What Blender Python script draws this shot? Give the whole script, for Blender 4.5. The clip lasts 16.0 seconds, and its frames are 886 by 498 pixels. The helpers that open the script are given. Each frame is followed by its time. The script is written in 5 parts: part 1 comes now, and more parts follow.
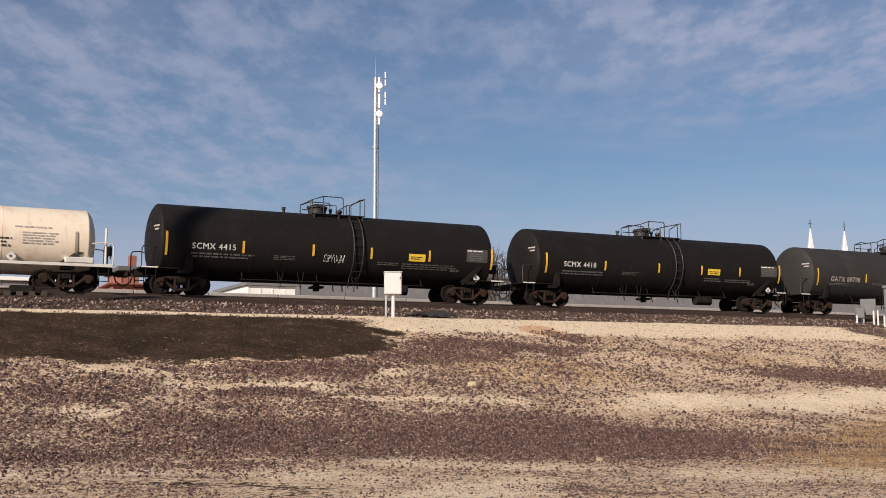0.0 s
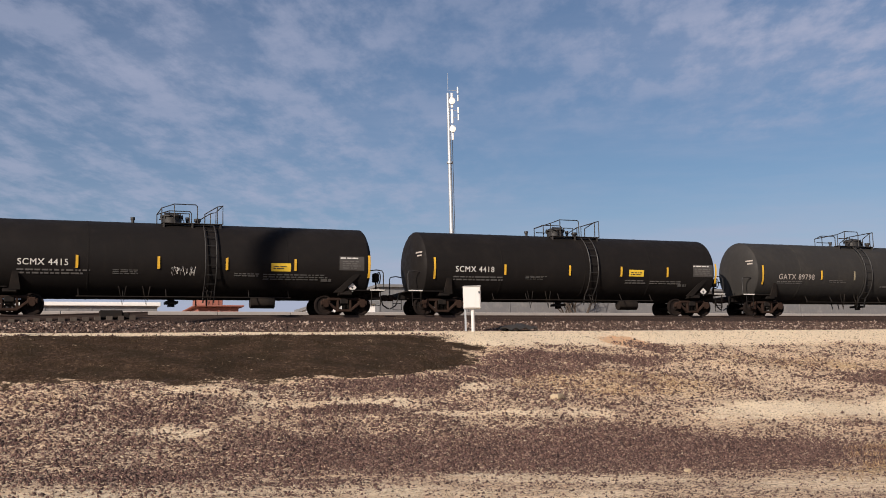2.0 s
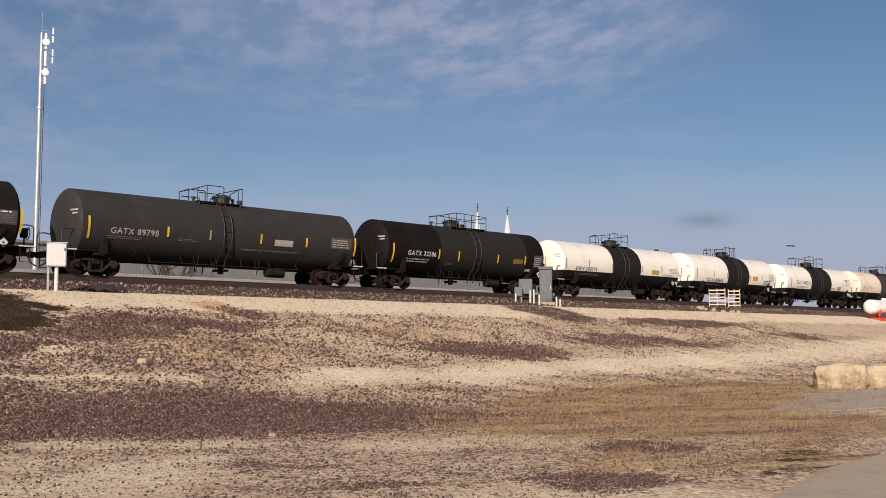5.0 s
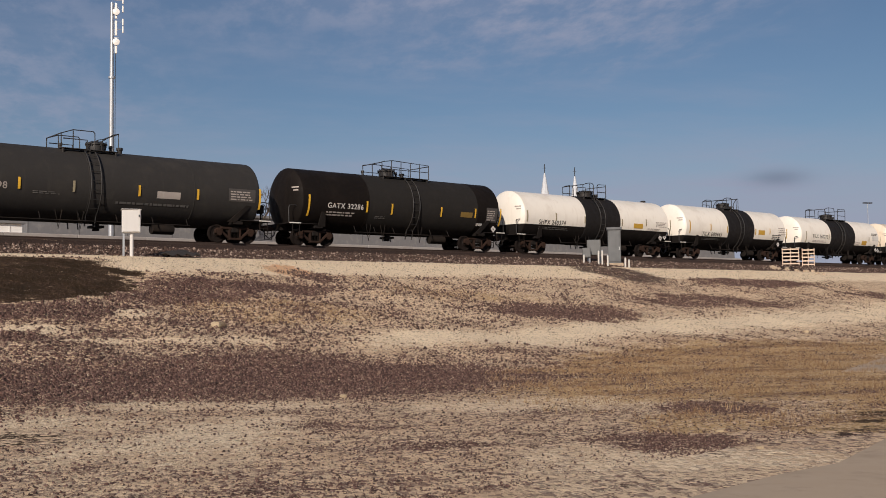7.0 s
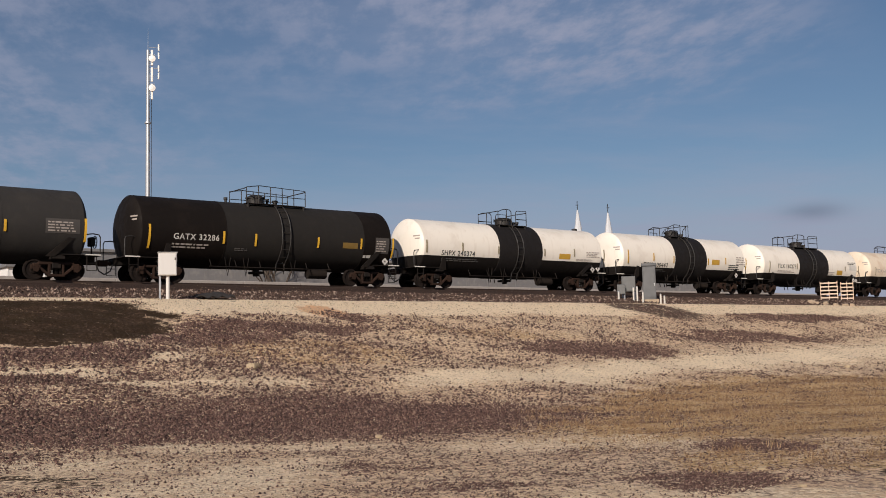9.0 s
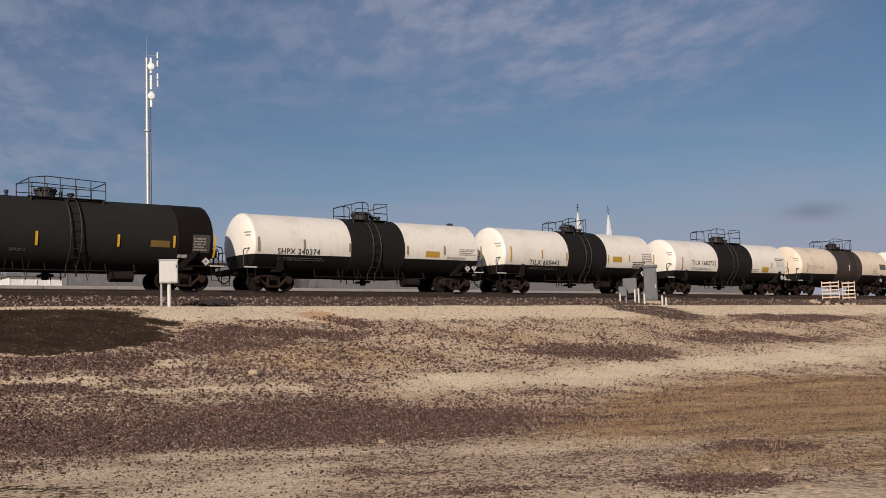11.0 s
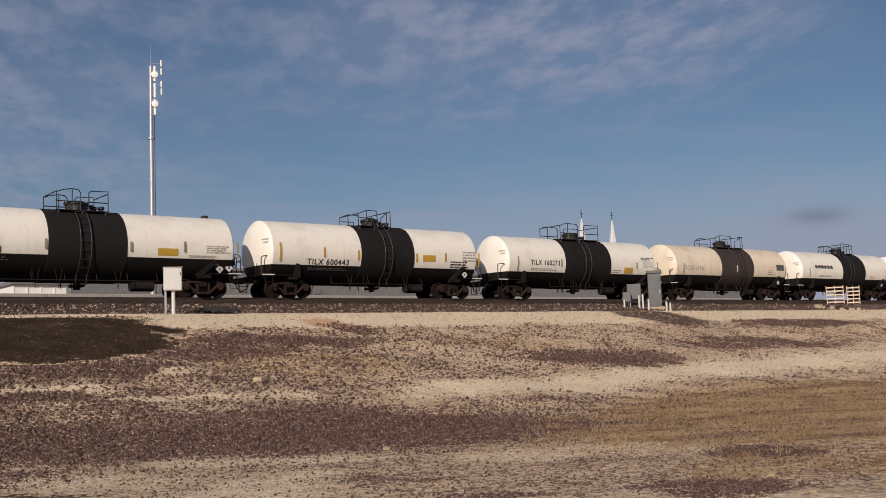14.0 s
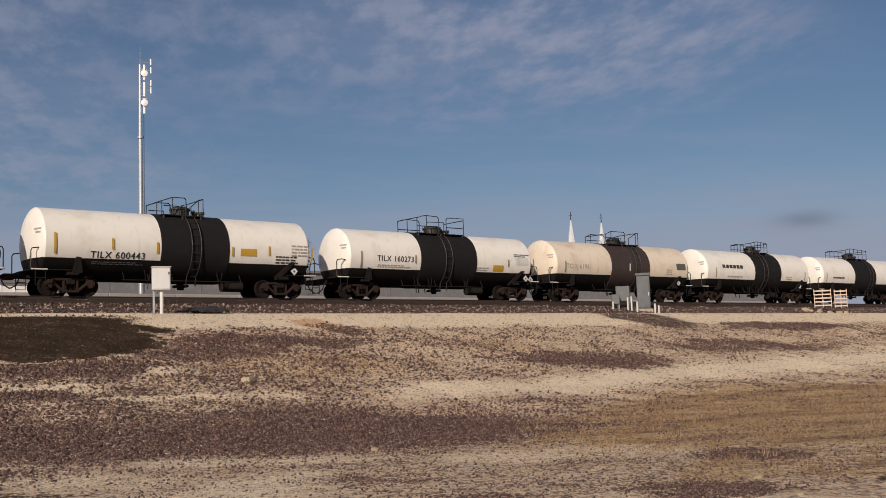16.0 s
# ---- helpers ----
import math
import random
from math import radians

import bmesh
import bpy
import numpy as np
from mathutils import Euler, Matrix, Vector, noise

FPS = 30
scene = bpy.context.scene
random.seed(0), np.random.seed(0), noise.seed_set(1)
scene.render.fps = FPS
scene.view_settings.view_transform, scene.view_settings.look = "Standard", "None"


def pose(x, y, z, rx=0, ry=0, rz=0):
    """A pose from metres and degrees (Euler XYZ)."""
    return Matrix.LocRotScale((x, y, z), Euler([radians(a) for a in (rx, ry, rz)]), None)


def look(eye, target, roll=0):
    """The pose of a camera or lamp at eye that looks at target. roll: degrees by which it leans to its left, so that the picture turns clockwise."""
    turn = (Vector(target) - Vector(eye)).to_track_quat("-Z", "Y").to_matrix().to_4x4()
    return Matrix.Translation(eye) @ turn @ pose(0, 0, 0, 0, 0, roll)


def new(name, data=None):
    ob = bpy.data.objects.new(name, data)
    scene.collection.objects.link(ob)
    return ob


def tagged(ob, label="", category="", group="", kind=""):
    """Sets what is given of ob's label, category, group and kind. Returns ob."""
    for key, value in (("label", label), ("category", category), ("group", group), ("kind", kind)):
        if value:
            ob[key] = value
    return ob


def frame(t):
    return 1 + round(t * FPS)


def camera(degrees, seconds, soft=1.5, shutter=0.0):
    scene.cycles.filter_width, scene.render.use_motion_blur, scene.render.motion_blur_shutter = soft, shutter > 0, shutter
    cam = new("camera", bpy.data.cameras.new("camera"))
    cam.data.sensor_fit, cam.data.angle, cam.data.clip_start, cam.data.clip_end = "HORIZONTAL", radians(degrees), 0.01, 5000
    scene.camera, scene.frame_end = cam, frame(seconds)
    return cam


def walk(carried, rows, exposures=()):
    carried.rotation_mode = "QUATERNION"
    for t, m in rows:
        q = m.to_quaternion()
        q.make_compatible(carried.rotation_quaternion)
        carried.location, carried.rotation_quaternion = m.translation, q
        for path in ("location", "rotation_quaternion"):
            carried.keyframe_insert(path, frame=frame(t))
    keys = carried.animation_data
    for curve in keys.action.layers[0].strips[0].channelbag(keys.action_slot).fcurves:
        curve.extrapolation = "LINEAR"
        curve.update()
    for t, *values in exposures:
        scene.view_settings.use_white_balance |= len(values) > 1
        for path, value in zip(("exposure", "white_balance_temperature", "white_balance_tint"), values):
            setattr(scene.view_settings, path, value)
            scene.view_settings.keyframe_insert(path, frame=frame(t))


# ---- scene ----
# Eye at the origin's plumb line, 1.6 m over the flat yard. The railway runs at PHI to the x axis, TRACK metres away.
EYE = 1.6
PHI = 26.91
TRACK = 47.19
RAIL = 4.94
SPEED = 5.36
CP, SP = math.cos(radians(PHI)), math.sin(radians(PHI))


def place(a, b, z=0.0, turn=0.0):
    """Pose at a metres along the railway and b metres square to it."""
    return pose(a * CP - b * SP, a * SP + b * CP, z, 0, 0, PHI + turn)


LEAN = 0.007


def on_line(a, z=RAIL):
    """Pose on the middle of the main line, which closes slowly on the yard."""
    return place(a, TRACK - LEAN * (a - 25), z, -math.degrees(math.atan(LEAN)))


def polar(az, dist):
    """Ground position at a bearing (degrees right of ahead) and a distance, as along / square."""
    x, y = dist * math.sin(radians(az)), dist * math.cos(radians(az))
    return x * CP + y * SP, -x * SP + y * CP


# the picture darkens as the view turns to the white cars: seconds, stops, kelvin, tint
EXPOSURES = [(0.0, 0.24, 5980, 13), (3.0, 0.24, 5980, 13), (4.2, 0.28, 5980, 13), (6.3, -0.15, 5980, 13), (9.0, -0.11, 5980, 13), (12.0, -0.24, 5980, 13), (16.0, -0.24, 5980, 13)]
cam = camera(46.69, 16.0, soft=0.9)
PATH = [
    (0.0, -0.01, 6.65, 0.10),
    (0.5, 0.13, 6.99, 1.01),
    (1.0, 1.57, 7.62, 1.39),
    (1.5, 3.73, 7.41, 2.09),
    (2.0, 4.34, 7.49, 1.45),
    (2.5, 3.77, 7.31, 1.40),
    (3.0, 3.61, 7.14, 1.42),
    (3.5, -3.54, 6.88, 0.94),
    (4.0, -12.01, 6.65, 0.42),
    (4.2, -14.31, 6.70, 0.54),
    (6.3, -19.00, 2.39, -0.11),
    (6.5, -17.13, 2.49, 0.11),
    (7.0, -14.13, 3.17, 0.75),
    (7.5, -12.95, 4.10, 0.82),
    (8.0, -12.60, 4.67, 1.01),
    (8.5, -12.33, 5.08, 1.11),
    (9.0, -12.30, 5.37, 1.42),
    (11.5, -12.21, 5.60, 2.16),
    (12.0, -12.14, 5.58, 2.17),
    (12.5, -12.18, 5.36, 2.11),
    (13.0, -12.40, 5.47, 1.97),
    (13.5, -12.29, 5.69, 2.19),
    (14.0, -12.06, 5.97, 2.32),
    (14.5, -11.96, 5.93, 2.42),
    (15.0, -11.86, 5.95, 2.40),
    (15.5, -11.93, 5.94, 2.35),
    (16.0, -12.66, 6.01, 2.03),
]
walk(cam, [(t, pose(0, 0, EYE, 90 + p, 0, y) @ pose(0, 0, 0, 0, 0, -r)) for t, y, p, r in PATH], EXPOSURES)

# ---- light ----
SUN_AZ, SUN_EL = 242.0, 24.0
world = bpy.data.worlds.new("sky")
scene.world = world
world.use_nodes = True
nt = world.node_tree
nt.nodes.clear()
w_out = nt.nodes.new("ShaderNodeOutputWorld")
w_bg = nt.nodes.new("ShaderNodeBackground")
w_bg.inputs["Strength"].default_value = 0.058
sky = nt.nodes.new("ShaderNodeTexSky")
sky.sky_type = "NISHITA"
sky.sun_disc = False
sky.sun_elevation = radians(SUN_EL)
sky.sun_rotation = radians(90 - SUN_AZ)
sky.air_density, sky.dust_density, sky.ozone_density = 1.0, 0.6, 2.2
# thin broken cloud, laid out on a flat layer overhead
tc = nt.nodes.new("ShaderNodeTexCoord")
sep = nt.nodes.new("ShaderNodeSeparateXYZ")
nt.links.new(tc.outputs["Generated"], sep.inputs[0])


def wmath(op, a, b=None, c=None):
    n = nt.nodes.new("ShaderNodeMath")
    n.operation = op
    for i, v in enumerate((a, b, c)):
        if v is None:
            continue
        if isinstance(v, (int, float)):
            n.inputs[i].default_value = v
        else:
            nt.links.new(v, n.inputs[i])
    return n.outputs[0]


def wramp(v, lo, hi):
    n = nt.nodes.new("ShaderNodeMapRange")
    n.interpolation_type = "SMOOTHSTEP"
    n.inputs["From Min"].default_value, n.inputs["From Max"].default_value = lo, hi
    nt.links.new(v, n.inputs["Value"])
    return n.outputs["Result"]


up = wmath("MAXIMUM", sep.outputs["Z"], 0.0)
lift = wmath("ADD", up, 0.06)
flat = nt.nodes.new("ShaderNodeCombineXYZ")
nt.links.new(wmath("DIVIDE", sep.outputs["X"], lift), flat.inputs[0])
nt.links.new(wmath("DIVIDE", sep.outputs["Y"], lift), flat.inputs[1])


def wnoise(scale, detail, rough, stretch=(1, 1, 1), turn=0.0, shift=(0, 0, 0)):
    m = nt.nodes.new("ShaderNodeMapping")
    m.inputs["Scale"].default_value = stretch
    m.inputs["Rotation"].default_value = (0, 0, radians(turn))
    m.inputs["Location"].default_value = shift
    nt.links.new(flat.outputs[0], m.inputs[0])
    n = nt.nodes.new("ShaderNodeTexNoise")
    n.inputs["Scale"].default_value, n.inputs["Detail"].default_value, n.inputs["Roughness"].default_value = scale, detail, rough
    nt.links.new(m.outputs[0], n.inputs["Vector"])
    return n.outputs["Fac"]


bearing = wmath("DIVIDE", sep.outputs["X"], wmath("MAXIMUM", sep.outputs["Y"], 0.05))
broad = wramp(wnoise(0.55, 3, 0.5, shift=(0.9, 0.4, 0)), 0.30, 0.62)
puffs = wramp(wnoise(6.2, 7, 0.62, stretch=(1.0, 0.5, 1), turn=18), 0.38, 0.66)
wisps = wramp(wnoise(1.6, 6, 0.62, stretch=(0.7, 1.3, 1), turn=-20, shift=(3, 1, 0)), 0.40, 0.75)
ragged = wmath("MULTIPLY", wmath("SUBTRACT", wnoise(1.3, 5, 0.6), 0.5), 0.16)
high = wramp(wmath("ADD", up, ragged), 0.20, 0.285)
west = wmath("SUBTRACT", 1.0, wramp(wmath("ADD", bearing, ragged), 0.58, 0.74))
left = wmath("SUBTRACT", 1.0, wramp(wmath("ADD", bearing, ragged), -0.22, 0.12))
low = wmath("MULTIPLY", left, wramp(up, 0.07, 0.16))
off = wmath("DIVIDE", wmath("SUBTRACT", bearing, 0.40), 0.27)
bank = wmath("EXPONENT", wmath("MULTIPLY", wmath("MULTIPLY", off, off), -1.0))
body = wmath("ADD", wmath("MULTIPLY", broad, 0.30), wmath("ADD", wmath("MULTIPLY", bank, 0.55), 0.17))
spread = wmath("MAXIMUM", wmath("MULTIPLY", wmath("MULTIPLY", high, west), body), wmath("MULTIPLY", low, 0.52))
cloud = wmath("MULTIPLY", wmath("ADD", wmath("MULTIPLY", puffs, 0.85), 0.15), spread)
haze = wmath("MULTIPLY", wmath("SUBTRACT", 1.0, wramp(wmath("ADD", up, wmath("MULTIPLY", ragged, 0.5)), 0.05, 0.195)), 0.9)
veil = wmath("MULTIPLY", wmath("MULTIPLY", wisps, 0.34), west)
cover = wmath("MINIMUM", wmath("ADD", wmath("MAXIMUM", cloud, haze), wmath("MULTIPLY", veil, 0.6)), 0.88)
lens_x = wmath("DIVIDE", wmath("SUBTRACT", wmath("ADD", bearing, wmath("MULTIPLY", ragged, 0.2)), 0.632), 0.036)
lens_y = wmath("DIVIDE", wmath("SUBTRACT", up, 0.114), 0.0075)
lens = wmath("EXPONENT", wmath("MULTIPLY", wmath("ADD", wmath("MULTIPLY", lens_x, lens_x), wmath("MULTIPLY", lens_y, lens_y)), -1.0))
w_mix = nt.nodes.new("ShaderNodeMix")
w_mix.data_type = "RGBA"
nt.links.new(cover, w_mix.inputs["Factor"])
nt.links.new(sky.outputs["Color"], w_mix.inputs["A"])
w_mix.inputs["B"].default_value = (6.1, 6.25, 7.5, 1)
w_dark = nt.nodes.new("ShaderNodeMix")
w_dark.data_type = "RGBA"
nt.links.new(wmath("MULTIPLY", lens, 0.5), w_dark.inputs["Factor"])
nt.links.new(w_mix.outputs["Result"], w_dark.inputs["A"])
w_dark.inputs["B"].default_value = (2.6, 2.9, 3.8, 1)
nt.links.new(w_dark.outputs["Result"], w_bg.inputs["Color"])
nt.links.new(w_bg.outputs[0], w_out.inputs[0])
sun = new("sun", bpy.data.lights.new("sun", "SUN"))
sun.data.energy, sun.data.angle, sun.data.color = 5.0, radians(0.53), (1.0, 0.84, 0.65)
sd = Vector((math.cos(radians(SUN_AZ)) * math.cos(radians(SUN_EL)), math.sin(radians(SUN_AZ)) * math.cos(radians(SUN_EL)), math.sin(radians(SUN_EL))))
sun.matrix_world = look(sd * 100, (0, 0, 0))


# ---- materials ----
class Nodes:
    """Short writing of node trees."""

    def __init__(self, name):
        self.m = bpy.data.materials.new(name)
        self.m.use_nodes = True
        self.t = self.m.node_tree
        self.b = self.t.nodes["Principled BSDF"]

    def add(self, kind, **ins):
        n = self.t.nodes.new("ShaderNode" + kind)
        for k, v in ins.items():
            self.put(n.inputs[k.replace("_", " ")], v)
        return n

    def put(self, sock, v):
        if isinstance(v, bpy.types.NodeSocket):
            self.t.links.new(v, sock)
        elif isinstance(v, tuple) and len(v) == 3 and sock.type == "RGBA":
            sock.default_value = (*v, 1)
        else:
            sock.default_value = v

    def coords(self, stretch=(1, 1, 1), obj=True):
        c = self.add("TexCoord")
        m = self.add("Mapping", Vector=c.outputs["Object" if obj else "Generated"], Scale=stretch)
        return m.outputs[0]

    def noise(self, vec, scale, detail=4, rough=0.55):
        return self.add("TexNoise", Vector=vec, Scale=scale, Detail=detail, Roughness=rough).outputs["Fac"]

    def ramp(self, v, lo, hi, a=0.0, b=1.0):
        n = self.add("MapRange", Value=v)
        n.interpolation_type = "SMOOTHSTEP"
        for k, x in (("From Min", lo), ("From Max", hi), ("To Min", a), ("To Max", b)):
            n.inputs[k].default_value = x
        return n.outputs["Result"]

    def mix(self, f, a, b, blend="MIX"):
        n = self.add("Mix")
        n.data_type, n.blend_type = "RGBA", blend
        self.put(n.inputs["Factor"], f), self.put(n.inputs["A"], a), self.put(n.inputs["B"], b)
        return n.outputs["Result"]

    def math(self, op, a, b=0.0):
        n = self.add("Math")
        n.operation = op
        self.put(n.inputs[0], a), self.put(n.inputs[1], b)
        return n.outputs[0]

    def bump(self, h, strength, dist):
        n = self.add("Bump", Height=h, Strength=strength, Distance=dist)
        self.put(self.b.inputs["Normal"], n.outputs[0])

    def done(self, color, rough=0.7, metal=0.0, gloss=None):
        if gloss is not None:
            self.b.inputs["Specular IOR Level"].default_value = gloss
        self.put(self.b.inputs["Base Color"], color), self.put(self.b.inputs["Roughness"], rough), self.put(self.b.inputs["Metallic"], metal)
        return self.m


def paint(name, color, rough=0.5, dirt=(0.10, 0.075, 0.05), amount=0.35, streak=1.0, metal=0.0, fine=0.06, gloss=0.5):
    """Weathered paint: blotches, streaks that run down, fine grain."""
    n = Nodes(name)
    v = n.coords()
    s = n.coords((2.2, 2.2, 0.22))
    blotch = n.ramp(n.noise(v, 0.9, 5), 0.48, 0.75)
    runs = n.ramp(n.noise(s, 1.6, 5, 0.6), 0.52, 0.8)
    f = n.math("MULTIPLY", n.math("MAXIMUM", blotch, n.math("MULTIPLY", runs, streak)), amount)
    c = n.mix(f, color, dirt)
    g = n.noise(v, 40, 3)
    c = n.mix(n.math("MULTIPLY", g, fine), c, dirt)
    n.bump(n.noise(v, 25, 3), 0.08, 0.01)
    return n.done(c, n.ramp(n.noise(v, 3, 4), 0.3, 0.7, rough - 0.08, min(1, rough + 0.12)), metal, gloss)


M_BLACK = paint("black_tank_paint", (0.0112, 0.0096, 0.009), 0.62, (0.021, 0.017, 0.0148), 0.5, gloss=0.13)
M_BLACK2 = paint("faded_black_tank_paint", (0.0082, 0.0062, 0.0052), 0.66, (0.019, 0.014, 0.011), 0.5, gloss=0.13)
M_DUSTY = paint("dusty_grey_tank_paint", (0.028, 0.0262, 0.0248), 0.7, (0.047, 0.042, 0.036), 0.6, gloss=0.25)
M_PATCH = paint("fresh_black_paint", (0.020, 0.0185, 0.0172), 0.7, (0.032, 0.028, 0.0245), 0.4, gloss=0.13)
M_WHITE = paint("white_tank_paint", (0.80, 0.76, 0.68), 0.45, (0.40, 0.31, 0.22), 0.25)
M_CREAM = paint("rust_stained_cream_paint", (0.72, 0.63, 0.50), 0.5, (0.45, 0.25, 0.12), 0.42)
M_BAND = paint("black_band_coating", (0.012, 0.0105, 0.0105), 0.7, (0.024, 0.021, 0.019), 0.5, gloss=0.2)
M_BROWNBAND = paint("brown_black_band_coating", (0.040, 0.028, 0.024), 0.6, (0.075, 0.045, 0.03), 0.5)
M_UNDER = paint("grimy_underframe_paint", (0.011, 0.009, 0.008), 0.8, (0.034, 0.024, 0.017), 0.6, gloss=0.2)
M_TRUCK = paint("rusty_cast_steel", (0.026, 0.0155, 0.0115), 0.9, (0.055, 0.030, 0.020), 0.6, gloss=0.15)
M_WHEEL = paint("rusty_wheel_steel", (0.010, 0.007, 0.006), 0.85, (0.026, 0.015, 0.010), 0.5, gloss=0.2)
M_PIPE = paint("dark_rail_paint", (0.014, 0.0135, 0.013), 0.6, (0.06, 0.04, 0.03), 0.3)
M_WPIPE = paint("white_grab_paint", (0.6, 0.58, 0.53), 0.5, (0.2, 0.14, 0.1), 0.3)
M_YELLOW = paint("yellow_reflective_tape", (0.72, 0.42, 0.03), 0.35, (0.25, 0.14, 0.03), 0.35)
M_OLDTAPE = paint("soiled_reflective_tape", (0.30, 0.26, 0.17), 0.4, (0.10, 0.08, 0.05), 0.5)
M_PLACARD = paint("yellow_placard", (0.75, 0.50, 0.03), 0.5, (0.3, 0.18, 0.04), 0.25)
M_OCHRE = paint("ochre_placard", (0.50, 0.30, 0.03), 0.5, (0.2, 0.12, 0.04), 0.3)
M_DULLOCHRE = paint("dirty_ochre_placard", (0.20, 0.125, 0.025), 0.6, (0.06, 0.04, 0.02), 0.4)
M_LETTER = paint("white_stencil_paint", (0.62, 0.60, 0.56), 0.6, (0.10, 0.09, 0.08), 0.45)
M_PANEL = paint("dull_stencil_panel", (0.055, 0.05, 0.046), 0.65, (0.09, 0.08, 0.07), 0.5)
M_STENCIL = paint("worn_stencil_paint", (0.12, 0.112, 0.105), 0.65, (0.05, 0.05, 0.045), 0.5)
M_FADED = paint("faded_stencil_paint", (0.10, 0.095, 0.088), 0.65, (0.05, 0.05, 0.045), 0.6)
M_INK = paint("black_stencil_paint", (0.025, 0.025, 0.025), 0.6, (0.2, 0.18, 0.15), 0.3)
M_GREYPANEL = paint("grey_stencil_panel", (0.34, 0.30, 0.27), 0.6, (0.5, 0.46, 0.4), 0.5)
M_STEEL = paint("rail_steel", (0.045, 0.029, 0.022), 0.7, (0.07, 0.038, 0.024), 0.5, metal=0.1)
M_TIE = paint("creosoted_sleeper_wood", (0.05, 0.038, 0.03), 0.9, (0.12, 0.10, 0.08), 0.5)
M_BOX = paint("white_enclosure_paint", (0.62, 0.61, 0.59), 0.45, (0.35, 0.30, 0.24), 0.2)
M_GALV = paint("galvanised_steel", (0.46, 0.48, 0.50), 0.42, (0.25, 0.25, 0.25), 0.3, metal=0.55)
M_METER = paint("pale_grey_enclosure_paint", (0.10, 0.104, 0.105), 0.5, (0.07, 0.067, 0.063), 0.35)
M_CABINET = paint("weathered_grey_cabinet_paint", (0.10, 0.105, 0.11), 0.55, (0.045, 0.045, 0.045), 0.35)
M_PALLET = paint("pale_pallet_wood", (0.60, 0.47, 0.36), 0.8, (0.34, 0.25, 0.18), 0.35)
M_RED = paint("red_stand_paint", (0.55, 0.05, 0.02), 0.5, (0.25, 0.05, 0.03), 0.3)
M_TANKWHITE = paint("bright_white_paint", (0.80, 0.79, 0.76), 0.4, (0.45, 0.40, 0.32), 0.12)
M_CONCRETE = paint("pale_concrete", (0.43, 0.335, 0.235), 0.85, (0.25, 0.19, 0.13), 0.55)
M_TARP = paint("black_matting", (0.02, 0.018, 0.017), 0.8, (0.05, 0.04, 0.035), 0.5)
M_SLATE = paint("grey_spire_slate", (0.62, 0.64, 0.66), 0.4, (0.4, 0.41, 0.43), 0.3, metal=0.2)
M_DOCK = paint("grey_dock_concrete", (0.36, 0.33, 0.31), 0.9, (0.24, 0.21, 0.19), 0.5)
M_WALL = paint("pale_metal_siding", (0.15, 0.15, 0.155), 0.6, (0.4, 0.38, 0.34), 0.25)
M_BRICK = paint("red_brick_wall", (0.28, 0.10, 0.07), 0.85, (0.16, 0.08, 0.06), 0.5)
M_ROOF = paint("dark_roof_sheet", (0.10, 0.095, 0.09), 0.7, (0.06, 0.05, 0.05), 0.4)
M_GLASS = paint("dark_window_glass", (0.02, 0.025, 0.03), 0.1, (0.05, 0.05, 0.05), 0.1)


def limestone():
    n = Nodes("quarried_limestone")
    v = n.coords()
    c = n.mix(n.ramp(n.noise(v, 1.6, 5), 0.35, 0.7), (0.50, 0.40, 0.26), (0.24, 0.15, 0.08))
    c = n.mix(n.ramp(n.noise(v, 9, 5), 0.45, 0.75, 0, 0.6), c, (0.58, 0.50, 0.36))
    n.bump(n.noise(v, 5, 8, 0.7), 0.8, 0.1)
    return n.done(c, 0.9)


def stones(name, cols):
    """Loose stones, each one with its own tone."""
    n = Nodes(name)
    g = n.add("NewGeometry")
    r = n.add("ValToRGB", Fac=g.outputs["Random Per Island"])
    el = r.color_ramp.elements
    while len(el) < len(cols):
        el.new(0.5)
    for i, c in enumerate(cols):
        el[i].position, el[i].color = i / (len(cols) - 1), (*c, 1)
    r.color_ramp.interpolation = "CONSTANT"
    v = n.coords()
    c = n.mix(n.math("MULTIPLY", n.noise(v, 30, 3), 0.35), r.outputs["Color"], (0.10, 0.08, 0.07))
    return n.done(c, 0.9, gloss=0.12)


def dry_grass(name, a, b, c):
    n = Nodes(name)
    g = n.add("NewGeometry")
    m = n.mix(n.ramp(g.outputs["Random Per Island"], 0.0, 0.6), a, b)
    m = n.mix(n.ramp(g.outputs["Random Per Island"], 0.7, 1.0), m, c)
    v = n.coords()
    m = n.mix(n.ramp(n.noise(v, 0.8, 5, 0.65), 0.42, 0.62, 0.0, 0.75), m, b)
    return n.done(m, 0.9, gloss=0.12)


M_LIME = limestone()
M_GRAVEL = stones("purple_and_pale_gravel", [(0.118, 0.065, 0.054), (0.068, 0.038, 0.033), (0.27, 0.185, 0.14), (0.15, 0.086, 0.071), (0.085, 0.049, 0.042), (0.18, 0.112, 0.092), (0.052, 0.031, 0.027), (0.60, 0.50, 0.37)])
M_PALESTONE = stones("pale_crushed_limestone", [(0.52, 0.42, 0.29), (0.42, 0.32, 0.21), (0.60, 0.52, 0.38), (0.34, 0.25, 0.17), (0.16, 0.10, 0.09)])
M_BALLAST = stones("brown_grey_ballast", [(0.085, 0.055, 0.042), (0.13, 0.085, 0.066), (0.05, 0.033, 0.027), (0.40, 0.31, 0.25), (0.06, 0.037, 0.03), (0.10, 0.062, 0.05), (0.22, 0.15, 0.12)])
